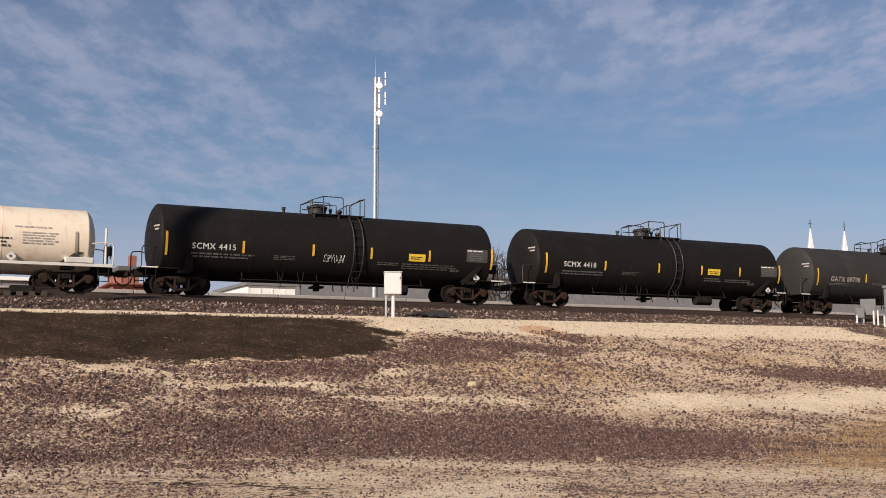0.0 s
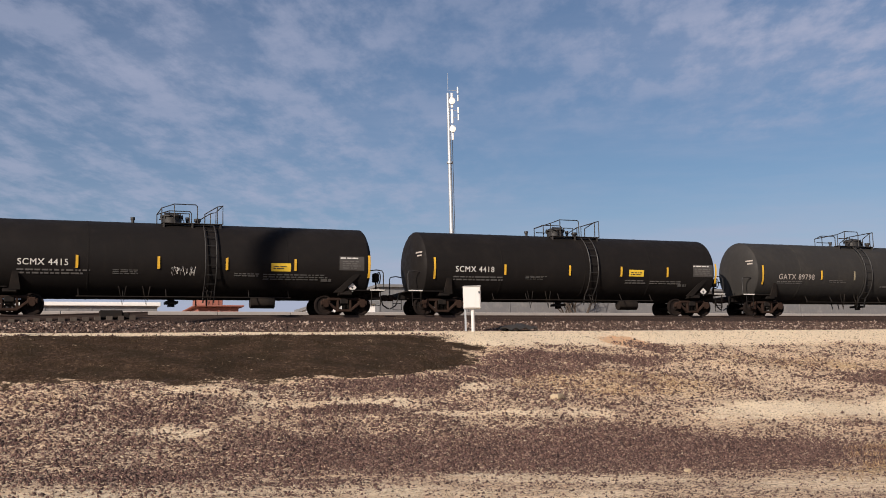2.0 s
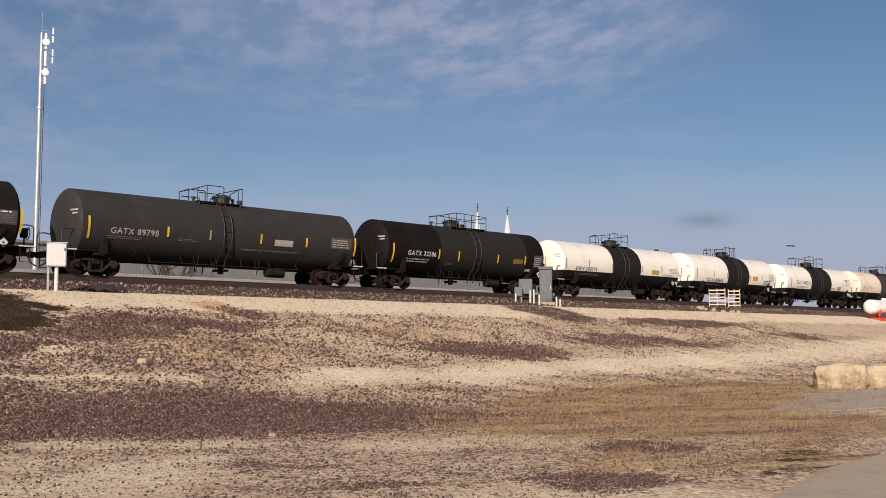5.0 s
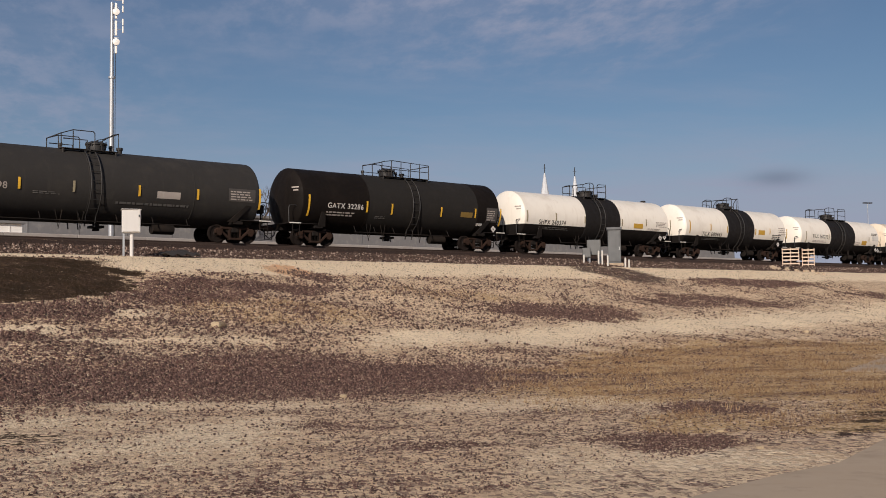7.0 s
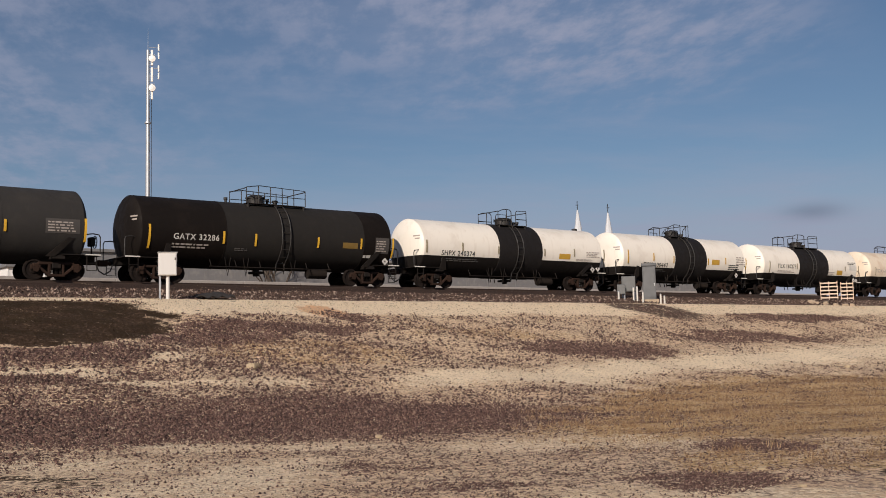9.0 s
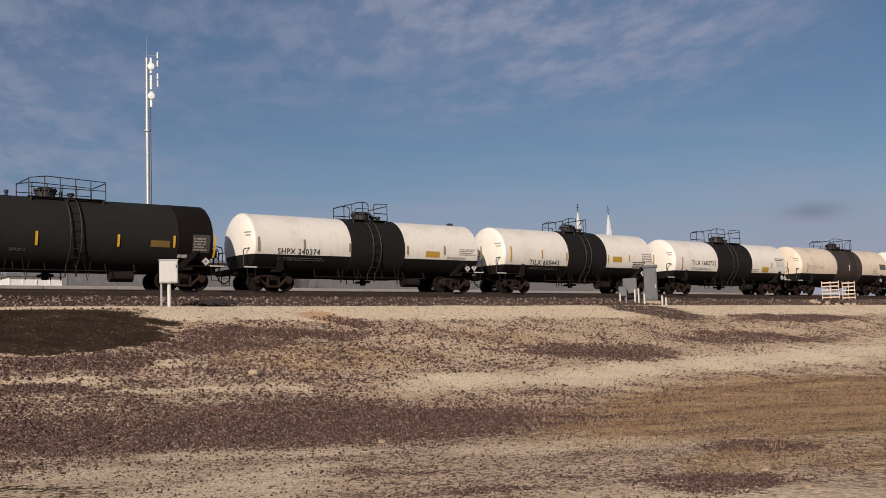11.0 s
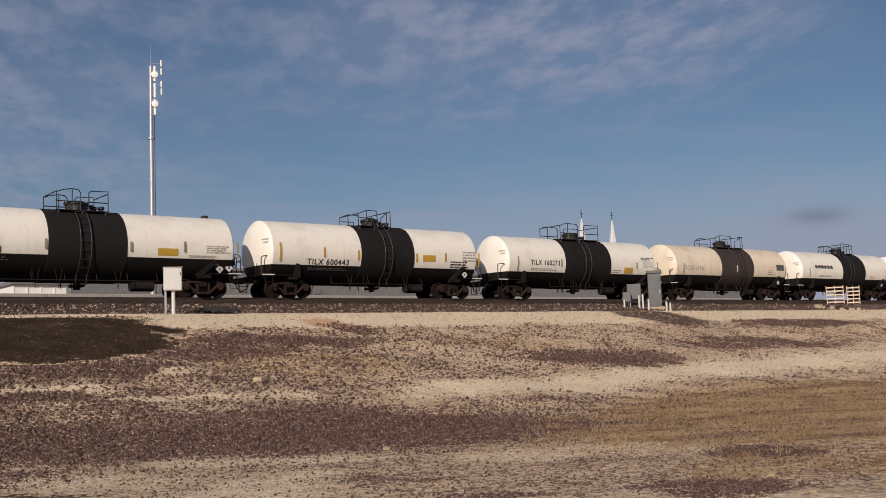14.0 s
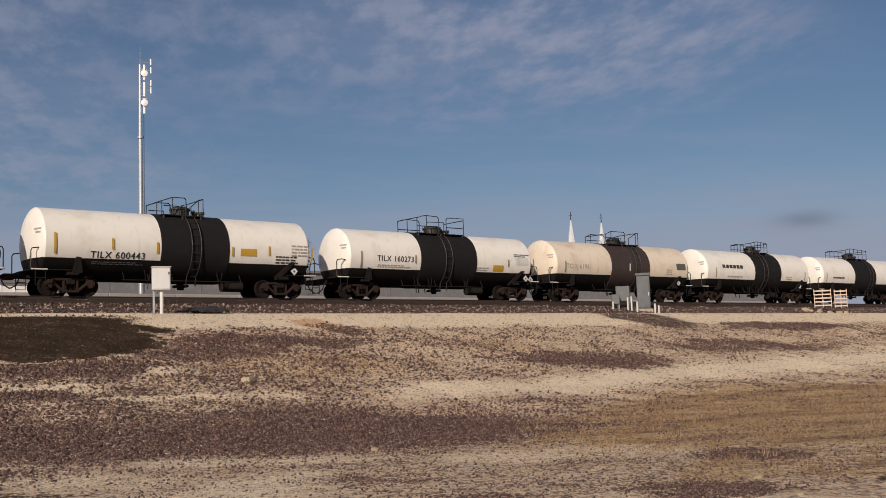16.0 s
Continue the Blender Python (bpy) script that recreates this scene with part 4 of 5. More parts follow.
        for y in (-1.36, 1.36):
            bm = bmesh.new()
            pipe(bm, [(s * (half + 0.02), y * 0.98, 2.02), (xe - s * 0.95, y, 2.10), (xe - s * 0.66, y, 2.06), (xe - s * 0.60, y, 1.95), (xe - s * 0.60, y, 1.12)], 0.028)
            part("end_rail", bm, M_WPIPE if spec.get("whiterail") else M_PIPE, car)
            bm = bmesh.new()
            pipe(bm, [(xe - s * 0.78, y * 1.04, 1.12), (xe - s * 0.78, y * 1.04, 0.42), (xe - s * 1.22, y * 1.04, 0.42), (xe - s * 1.22, y * 1.04, 1.12)], 0.024, 5)
            rod(bm, (xe - s * 0.78, y * 1.04, 0.75), (xe - s * 1.22, y * 1.04, 0.75), 0.02, 5)
            part("step", bm, M_UNDER, car)
        if s == spec.get("brake", 1):
            bm = bmesh.new()
            xw = xe - s * 0.62
            for i in range(16):
                a, b = 2 * math.pi * i / 16, 2 * math.pi * (i + 1) / 16
                rod(bm, (xw, -0.72 + 0.28 * math.cos(a), 1.78 + 0.28 * math.sin(a)), (xw, -0.72 + 0.28 * math.cos(b), 1.78 + 0.28 * math.sin(b)), 0.022, 5)
            for i in range(3):
                a = 2 * math.pi * i / 6
                rod(bm, (xw, -0.72 - 0.28 * math.cos(a), 1.78 - 0.28 * math.sin(a)), (xw, -0.72 + 0.28 * math.cos(a), 1.78 + 0.28 * math.sin(a)), 0.016, 5)
            part("brake_wheel", bm, M_PIPE, car)
            bm = bmesh.new()
            box(bm, min(xw - s * 0.05, xw - s * 0.28), max(xw - s * 0.05, xw - s * 0.28), -0.92, -0.52, 1.58, 2.0, 0.03)
            rod(bm, (xw - s * 0.15, -0.72, 1.13), (xw - s * 0.15, -0.72, 1.6), 0.04, 8)
            part("brake_box", bm, M_UNDER, car)
        wheels += truck_parts(car, tx)
    if spec.get("sill"):
        for y in (-1.5, 1.46):
            bm = bmesh.new()
            box(bm, -L / 2 + 0.6, L / 2 - 0.6, y, y + 0.04, 1.02, 1.15, 0.01)
            part("side_sill", bm, M_WPIPE, car, "white painted side sill")
        bm = bmesh.new()
        box(bm, half - 0.95, half + 0.25, -1.48, -1.05, 1.16, 1.42, 0.04)
        part("tool_box", bm, M_WPIPE, car, "white box on the end sill")
        bm = bmesh.new()
        rod(bm, (L / 2 - 0.9, -1.2, 1.12), (L / 2 - 0.9, -1.2, 2.75), 0.05, 8)
        part("brake_post", bm, M_WPIPE, car, "white upright post")
    # V-shaped hangers below the belly
    for x in (dome - 2.2, dome - 1.2, dome + 1.5):
        bm = bmesh.new()
        pipe(bm, [(x - 0.16, -1.2, zc - math.sqrt(R * R - 1.44) - 0.01), (x, -1.18, 0.36), (x + 0.16, -1.2, zc - math.sqrt(R * R - 1.44) - 0.01)], 0.024, 5)
        part("step_hanger", bm, M_UNDER, car)
    # short lines of writing on the leading dished end
    for j, (y0, y1) in enumerate(((-0.86, -0.60), (-0.86, -0.68))):
        bm = bmesh.new()
        zt = zc + 0.52 - 0.16 * j
        lay = []
        for lift in (0.012, 0.017):
            rows = []
            for i in range(6):
                yy = R * (y0 + (y1 - y0) * i / 5)
                rows.append([bm.verts.new((-half - head * float(np.interp(math.hypot(yy, z - zc) / R, [0.03, 0.2, 0.36, 0.52, 0.67, 0.8, 0.9, 0.958, 1.0], [1.0, 0.985, 0.93, 0.84, 0.71, 0.55, 0.36, 0.2, 0.0])) - lift, yy, z)) for z in (zt, zt + 0.075)])
            lay.append(rows)
            for p, q in zip(rows, rows[1:]):
                bm.faces.new((p[0], q[0], q[1], p[1]))
        for e in (0, 1):
            for i in range(5):
                bm.faces.new((lay[0][i][e], lay[0][i + 1][e], lay[1][i + 1][e], lay[1][i][e]))
        bmesh.ops.recalc_face_normals(bm, faces=bm.faces[:])
        part("end_stencil", bm, M_GREYPANEL, car)
    # reflective strips and markings
    for x, z0, z1, mt in spec.get("strips", ()):
        bm = bmesh.new()
        skin(bm, R + 0.01, zc, x - 0.055, x + 0.055, z0, z1, lift=0.03)
        part("reflector_strip", bm, mt, car)
    for x0, x1, z0, z1, mt, what in spec.get("plates", ()):
        bm = bmesh.new()
        skin(bm, R, zc, x0, x1, z0, z1, lift=0.008, nz=8)
        part("placard", bm, mt, car, what)
    for i, (x0, x1, z0, z1, rows, mt) in enumerate(spec.get("bars", ())):
        bars("stencil_text", car, mt, R + 0.012, zc, x0, x1, z0, z1, rows, i + int(spec["u"]))
    for text, x0, x1, z, mt, shear in spec.get("words", ()):
        lettering("lettering", text, car, mt, R, zc, x0, x1, z, "stencilled lettering on the tank side", shear)
    for x, z in spec.get("diamonds", ()):
        bm = bmesh.new()
        m = Matrix.Translation((x, -1.40, z)) @ Matrix.Rotation(radians(45), 4, "Y")
        box(bm, -0.15, 0.15, -0.01, 0.01, -0.15, 0.15, 0.0, m)
        d = part("hazard_placard", bm, M_LETTER, car, "white diamond hazard placard")
        bm = bmesh.new()
        box(bm, -0.05, 0.05, -0.016, -0.012, -0.05, 0.03, 0.0, m)
        part("symbol", bm, M_INK, d)
    if "scrawl" in spec:
        x0, x1, z0, z1 = spec["scrawl"]
        rng = random.Random(4)
        bm = bmesh.new()
        for j in range(9):
            x = x0 + (x1 - x0) * j / 9
            pts = []
            for k in range(6):
                z = z0 + (z1 - z0) * min(1, max(0, rng.uniform(-0.1, 1.1)))
                xx = x + rng.uniform(-0.02, 0.16)
                t = math.asin((z - zc) / R)
                pts.append((xx, -(R + 0.004) * math.cos(t), zc + (R + 0.004) * math.sin(t)))
            pipe(bm, pts, 0.012, 4)
        part("scrawl", bm, M_LETTER, car, "white sprayed scrawl")
    return car, wheels


def local(u, items):
    """Positions along the train, turned into positions on a car at u."""
    return [(it[0], it[1] - u, it[2] - u, *it[3:]) if isinstance(it[0], str) else (it[0] - u, it[1] - u, *it[2:]) for it in items]


Y, O = M_YELLOW, M_OLDTAPE
CARS = []


def order(**k):
    CARS.append(tank_car(k))


order(u=-19.1, L=17.4, R=1.58, H=3.88, shell=M_CREAM, dome=-0.4, deck=(-1.4, 1.6), ladder=1.0, whiterail=True, brake=1, lightgusset=True,
      label="rust-stained cream tank car rolling on the main line", strips=[(x, 1.9, 2.4, O) for x in (-5, -2, 1, 4.6)] + [(7.4, 1.7, 2.6, O)],
      plates=[(5.2, 6.6, 2.0, 2.7, M_GREYPANEL, "grey stencil panel")], bars=[(2.6, 4.3, 1.75, 2.2, 3, M_INK)], diamonds=[(5.0, 1.3), (6.0, 1.3)])
order(u=-1.1, L=18.0, R=1.46, H=3.62, inset=1.65, shell=M_CREAM, dome=-0.6, deck=(-1.6, 1.5), ladder=0.9, whiterail=True, brake=1, lightgusset=True, seams=(-3.9, 3.9),
      label="rust-stained cream tank car with a white end handrail", strips=[(-6.9, 1.7, 2.6, O), (-3, 1.9, 2.4, O), (1.6, 1.9, 2.4, O), (6.85, 1.5, 2.5, O)],
      bars=[(2.6, 4.4, 1.75, 2.2, 3, M_INK), (4.7, 6.3, 1.9, 2.45, 5, M_GREYPANEL), (4.4, 5.9, 2.58, 2.7, 1, M_GREYPANEL)], diamonds=[(4.3, 1.35)], sill=True)
u = 17.6
order(u=u, L=19.4, R=1.72, H=4.17, inset=1.45, shell=M_BLACK, dome=17.05 - u, deck=(16.5 - u, 19.2 - u), ladder=18.55 - u, seams=(-4.2, 0.9, 4.4),
      label="black tank car with yellow reflector strips and white scrawl", strips=[(9.49 - u, 1.70, 2.72, Y), (12.95 - u, 1.92, 2.45, Y), (16.3 - u, 1.94, 2.47, Y), (19.25 - u, 1.94, 2.47, Y), (22.36 - u, 1.95, 2.48, Y), (25.89 - u, 1.70, 2.72, Y)],
      plates=local(u, [(21.25, 22.15, 1.92, 2.28, M_PLACARD, "yellow placard"), (24.45, 25.65, 2.02, 2.66, M_PANEL, "grey stencil panel")]),
      bars=local(u, [(10.6, 13.6, 1.66, 1.92, 2, M_STENCIL), (14.4, 15.5, 1.7, 1.92, 3, M_FADED), (19.6, 20.9, 1.68, 1.85, 2, M_STENCIL), (20.9, 24.2, 1.55, 1.85, 3, M_FADED), (24.5, 25.5, 2.55, 2.68, 1, M_LETTER), (21.35, 22.05, 2.02, 2.2, 2, M_INK), (24.6, 25.5, 2.1, 2.5, 4, M_STENCIL), (23.6, 24.2, 1.5, 1.75, 1, M_FADED)]),
      words=local(u, [("SCMX 4415", 10.62, 12.6, 2.02, M_LETTER, 0.0)]), diamonds=[(25.15 - u, 1.25)], scrawl=(16.85 - u, 17.95 - u, 1.68, 2.05))
u = 37.1
order(u=u, L=19.5, R=1.72, H=4.17, inset=1.45, shell=M_BLACK, dome=36.75 - u, deck=(36.0 - u, 38.85 - u), ladder=37.95 - u, seams=(-4.3, 0.4, 4.3),
      label="black tank car with yellow reflector strips and white numbering", strips=[(29.2 - u, 1.70, 2.72, Y), (32.95 - u, 1.95, 2.45, Y), (36.58 - u, 1.97, 2.47, Y), (39.62 - u, 1.97, 2.47, Y), (42.45 - u, 1.98, 2.48, Y), (45.53 - u, 1.70, 2.72, Y)],
      plates=local(u, [(40.1, 41.0, 1.98, 2.32, M_PLACARD, "yellow placard"), (44.1, 45.35, 2.02, 2.66, M_PANEL, "grey stencil panel")]),
      bars=local(u, [(30.2, 33.4, 1.66, 1.92, 2, M_STENCIL), (34.1, 35.3, 1.75, 1.95, 3, M_FADED), (39.9, 41.3, 1.62, 1.86, 2, M_STENCIL), (41.4, 43.6, 1.62, 1.82, 2, M_STENCIL), (44.1, 45.2, 2.55, 2.68, 1, M_LETTER), (40.2, 40.9, 2.06, 2.24, 2, M_INK), (44.2, 45.3, 2.1, 2.5, 4, M_STENCIL), (43.2, 43.8, 1.5, 1.75, 1, M_FADED)]),
      words=local(u, [("SCMX 4418", 30.3, 32.35, 2.06, M_LETTER, 0.0)]), diamonds=[(44.9 - u, 1.25)])
u = 56.55
order(u=u, L=19.2, R=1.72, H=4.17, inset=1.45, shell=M_DUSTY, dome=56.9 - u, deck=(54.9 - u, 57.6 - u), ladder=56.2 - u, seams=(-5.2, -0.6, 4.6),
      label="dusty grey tank car with narrow yellow strips", strips=[(48.7 - u, 1.70, 2.72, Y), (52.8 - u, 2.0, 2.5, Y), (55.2 - u, 2.0, 2.5, O), (58.3 - u, 2.0, 2.5, Y), (61.3 - u, 2.0, 2.5, Y), (64.75 - u, 1.7, 2.72, Y)],
      plates=local(u, [(59.2, 60.4, 1.95, 2.28, M_GREYPANEL, "pale grey placard"), (63.0, 64.5, 2.02, 2.66, M_PANEL, "grey stencil panel")]),
      bars=local(u, [(49.7, 52.0, 1.75, 1.92, 2, M_STENCIL), (53.4, 54.6, 1.85, 2.0, 2, M_STENCIL), (57.2, 61.5, 1.6, 1.8, 1, M_FADED), (63.1, 64.4, 2.1, 2.6, 4, M_GREYPANEL)]),
      words=local(u, [("GATX 89798", 49.8, 52.3, 1.98, M_GREYPANEL, 0.0)]))
u = 74.5
order(u=u, L=16.8, R=1.71, H=4.2, inset=1.3, shell=M_BLACK2, lower=M_PATCH, patch=(71.7 - u, 79.9 - u), dome=74.2 - u, deck=(73.2 - u, 76.65 - u), rails="full", rail_h=0.85, ladder=75.0 - u, seams=(-2.8, 5.4),
      label="black tank car with a full railed top platform", strips=[(67.75 - u, 1.55, 2.65, Y), (71.55 - u, 1.9, 2.5, Y), (73.3 - u, 1.85, 2.45, Y), (76.95 - u, 1.9, 2.45, Y), (79.65 - u, 1.95, 2.5, Y), (81.75 - u, 1.55, 2.6, Y)],
      plates=local(u, [(78.5, 79.45, 1.95, 2.25, M_DULLOCHRE, "worn ochre placard"), (80.6, 81.5, 1.75, 2.6, M_PANEL, "grey stencil panel")]),
      bars=local(u, [(68.9, 71.1, 1.62, 1.9, 2, M_GREYPANEL), (72.2, 73.0, 1.6, 1.75, 2, M_STENCIL), (80.65, 81.4, 1.85, 2.5, 5, M_GREYPANEL), (79.9, 80.5, 1.5, 1.8, 1, M_LETTER)]),
      words=local(u, [("GATX 32286", 68.95, 71.3, 2.02, M_LETTER, 0.0)]), diamonds=[(81.4 - u, 1.35)])
u = 91.3
order(u=u, L=16.9, R=1.66, H=4.02, shell=M_WHITE, line=1.80, dome=91.5 - u, band=(89.72 - u, 93.28 - u), deck=(90.3 - u, 92.65 - u), ladder=91.35 - u, rails="baskets", rail_h=0.9, mr=0.5, vents=(97.9 - u,), whiterail=False,
      label="white tank car with black belly and middle band", strips=[(84.15 - u, 1.95, 2.65, O), (86.8 - u, 2.1, 2.6, O), (89.6 - u, 2.05, 2.5, O), (93.45 - u, 2.05, 2.5, O), (96.08 - u, 2.1, 2.6, O), (98.85 - u, 1.85, 2.65, O)],
      plates=local(u, [(94.75, 95.75, 1.92, 2.25, M_OCHRE, "ochre placard")]),
      bars=local(u, [(97.2, 98.5, 2.1, 2.5, 4, M_GREYPANEL), (85.3, 88.4, 1.52, 1.72, 2, M_FADED), (96.3, 98.0, 1.86, 2.0, 2, M_GREYPANEL), (97.4, 98.0, 1.5, 1.72, 1, M_FADED)]),
      words=local(u, [("SHPX 240374", 85.25, 87.75, 1.84, M_INK, 0.0)]), diamonds=[(98.0 - u, 1.35), (98.5 - u, 1.42)])
u = 107.6
U = 107.55
order(u=U, L=15.7, R=1.67, H=4.06, shell=M_WHITE, line=1.66, dome=107.95 - u, band=(106.25 - u, 109.8 - u), deck=(106.6 - u, 108.75 - u), ladder=108.0 - u,
      label="white tank car with black belly, band and reddish strips", strips=[(101.3 - u, 1.85, 2.75, M_OCHRE), (103.9 - u, 2.1, 2.6, M_OCHRE), (106.05 - u, 2.0, 2.5, M_OCHRE), (109.95 - u, 2.0, 2.45, M_OCHRE), (112.0 - u, 2.1, 2.55, M_OCHRE), (114.5 - u, 1.8, 2.6, M_OCHRE)],
      plates=local(u, [(110.4, 111.3, 2.02, 2.38, M_OCHRE, "ochre placard")]),
      bars=local(u, [(112.4, 113.8, 1.72, 2.15, 3, M_INK), (113.3, 114.4, 2.1, 2.75, 4, M_GREYPANEL), (103.0, 105.6, 1.42, 1.58, 2, M_FADED)]),
      words=local(u, [("TILX 600443", 102.9, 105.45, 1.70, M_INK, 0.0)]), diamonds=[(113.6 - u, 1.35)])
u = 123.5
U = 123.65
order(u=U, L=16.1, R=1.61, H=3.93, inset=1.38, shell=M_WHITE, line=1.62, dome=123.7 - u, band=(121.6 - u, 125.8 - u), deck=(121.9 - u, 125.4 - u), ladder=123.6 - u, rails="baskets", rail_h=0.95, mr=0.48,
      label="white tank car with black belly and a wide top platform", strips=[(117.5 - u, 1.65, 2.55, O), (121.2 - u, 2.0, 2.45, O), (128.3 - u, 2.0, 2.4, O), (130.4 - u, 1.7, 2.5, O)],
      plates=local(u, [(127.1, 127.95, 1.68, 2.05, M_OCHRE, "ochre placard"), (128.9, 130.0, 2.1, 2.55, M_LETTER, "pale stencil panel")]),
      bars=local(u, [(118.6, 120.9, 1.72, 1.9, 2, M_GREYPANEL), (128.8, 130.1, 2.6, 2.82, 2, M_INK), (125.6, 126.9, 1.7, 1.95, 2, M_GREYPANEL)]),
      words=local(u, [("TILX 160273", 118.55, 121.05, 2.05, M_INK, 0.0)]), diamonds=[(129.9 - u, 1.3), (130.3 - u, 1.25)])
u = 139.3
order(u=u, L=15.5, R=1.62, H=3.96, shell=M_CREAM, line=1.70, dome=139.8 - u, band=(137.8 - u, 141.7 - u), bandmat=M_BROWNBAND, deck=(138.1 - u, 141.4 - u), ladder=140.4 - u, mr=0.4,
      label="rusty cream tank car with brown-black band and belly", strips=[(133.4 - u, 1.8, 2.5, O), (139.6 - u, 2.0, 2.5, M_LETTER), (145.8 - u, 1.8, 2.5, O)],
      plates=local(u, [(144.6, 145.6, 2.2, 2.65, M_FADED, "dark stencil panel")]), bars=local(u, [(143.5, 144.2, 1.85, 2.3, 3, M_GREYPANEL)]),
      words=local(u, [("TCIX 6196", 133.5, 135.6, 2.05, M_GREYPANEL, 0.0)]), diamonds=[(145.0 - u, 1.3)])
u = 154.85
order(u=u, L=15.5, R=1.62, H=3.98, shell=M_WHITE, line=1.70, dome=155.9 - u, band=(154.1 - u, 157.6 - u), deck=(154.8 - u, 156.9 - u), rails="full", ladder=155.4 - u, mr=0.4,
      label="cream-white tank car with dark band and a black emblem bar", strips=[(149.2 - u, 1.8, 2.5, O), (160.9 - u, 1.8, 2.5, O)],
      plates=local(u, [(150.0 + 0.44 * i, 150.36 + 0.44 * i, 2.50, 2.76, M_INK, "black emblem block") for i in range(6)]), bars=local(u, [(150.6, 152.6, 1.85, 2.05, 1, M_GREYPANEL), (158.3, 159.2, 1.8, 2.1, 2, M_OCHRE)]), diamonds=[(160.4 - u, 1.3)])
for i, u in enumerate((170.4, 186.0, 201.6, 217.2, 232.8, 248.4)):
    order(u=u, L=15.5, R=1.61, H=3.96 + 0.05 * (i % 2), shell=M_CREAM if i % 3 == 1 else M_WHITE, line=1.68, dome=0.1, band=(-1.7, 1.8), deck=(-1.8, 1.6), rails="full" if i % 2 == 0 else "open", ladder=0.9, mr=0.4,
          label="white tank car with black belly and middle band", strips=[(-6.2, 1.8, 2.5, O), (6.1, 1.8, 2.5, O)], bars=[(-5.2, -3.0, 2.05, 2.3, 1, M_INK), (3.6, 5.0, 1.9, 2.5, 4, M_GREYPANEL)], diamonds=[(5.6, 1.3)])



# ---- things beside the line ----
def thing(name, label, category, m, group=""):
    ob = new(name)
    tagged(ob, label, category, group)
    ob.matrix_basis = m
    return ob


def junction_box():
    a, b = polar(-2.80, 43.2)
    g = on_ground(a, b)
    t = thing("junction_box", "white steel junction box on two posts beside the ballast", "junction box", place(a, b, g, -20))
    zt = EYE + 43.2 * math.tan(radians(5.33)) - g
    bm = bmesh.new()
    box(bm, -0.36, 0.36, -0.22, 0.22, zt - 0.92, zt, 0.02)
    part("enclosure", bm, M_BOX, t)
    bm = bmesh.new()
    box(bm, -0.33, 0.33, -0.238, -0.223, zt - 0.88, zt - 0.05, 0.006)
    door = part("door", bm, M_BOX, t)
    bm = bmesh.new()
    box(bm, 0.27, 0.31, -0.262, -0.239, zt - 0.30, zt - 0.20, 0.006)
    part("handle", bm, M_PIPE, door, "dark latch")
    bm = bmesh.new()
    box(bm, -0.39, 0.39, -0.26, 0.24, zt + 0.002, zt + 0.03, 0.008)
    part("rain_cap", bm, M_BOX, t)
    bm = bmesh.new()
    box(bm, -0.33, -0.25, -0.05, 0.05, -0.2, zt - 0.9, 0.008)
    part("post", bm, M_GALV, t)
    bm = bmesh.new()
    rod(bm, (0.02, 0, -0.2), (0.02, 0, zt - 0.9), 0.075, 14)
    part("post", bm, M_BOX, t, "round white conduit post")
    bm = bmesh.new()
    box(bm, 0.361, 0.40, -0.1, 0.04, zt - 0.35, zt - 0.15, 0.01)
    part("lock", bm, M_PIPE, t)


def mat_sheet():
    a, b = polar(-0.25, 44.6)
    t = thing("rubber_mat", "crumpled black rubber mat lying on the ballast shoulder", "mat", place(a, b, on_ground(a, b), 0))
    bm = bmesh.new()
    g = [[bm.verts.new((x * 0.85 * (1 - 0.25 * abs(y)), y * 0.6, on_ground(a + x, b + y * 0.75) - on_ground(a, b) + 0.10 + 0.18 * math.exp(-(x * 1.3) ** 2 - (y * 1.4) ** 2) + 0.05 * math.sin(x * 9 + y * 5))) for x in np.linspace(-1, 1, 15)] for y in np.linspace(-1, 1, 9)]
    fs = [bm.faces.new((p[i], p[i + 1], q[i + 1], q[i])) for p, q in zip(g, g[1:]) for i in range(14)]
    r = bmesh.ops.extrude_face_region(bm, geom=fs)
    bmesh.ops.translate(bm, verts=[v for v in r["geom"] if isinstance(v, bmesh.types.BMVert)], vec=(0, 0, 0.03))
    bmesh.ops.recalc_face_normals(bm, faces=bm.faces[:])
    part("sheet", bm, M_TARP, t, smooth=True)


def relay_cabinet():
    d = 65.0
    a, b = polar(23.62, d)
    g = on_ground(a, b)
    t = thing("relay_cabinet", "tall grey steel signal cabinet on the ballast bank", "cabinet", place(a, b, g, -50))
    h = EYE + d * math.tan(radians(4.22)) - g
    bm = bmesh.new()
    box(bm, -0.40, 0.40, -0.38, 0.38, 0.1, h - 0.22, 0.02)
    part("body", bm, M_CABINET, t)
    bm = bmesh.new()
    box(bm, -0.47, 0.47, -0.46, 0.46, h - 0.218, h - 0.04, 0.03)
    part("hood", bm, M_CABINET, t)
    bm = bmesh.new()
    box(bm, -0.34, 0.34, -0.405, -0.383, 0.2, h - 0.3, 0.01)
    dr = part("door", bm, M_CABINET, t)
    bm = bmesh.new()
    rod(bm, (0.3, -0.46, h * 0.45), (0.3, -0.427, h * 0.45), 0.03, 8)
    box(bm, 0.285, 0.315, -0.475, -0.455, h * 0.38, h * 0.47, 0.004)
    part("handle", bm, M_GALV, dr)
    bm = bmesh.new()
    box(bm, -0.55, 0.55, -0.5, 0.5, -0.2, 0.1, 0.02)
    part("plinth", bm, M_CONCRETE, t)


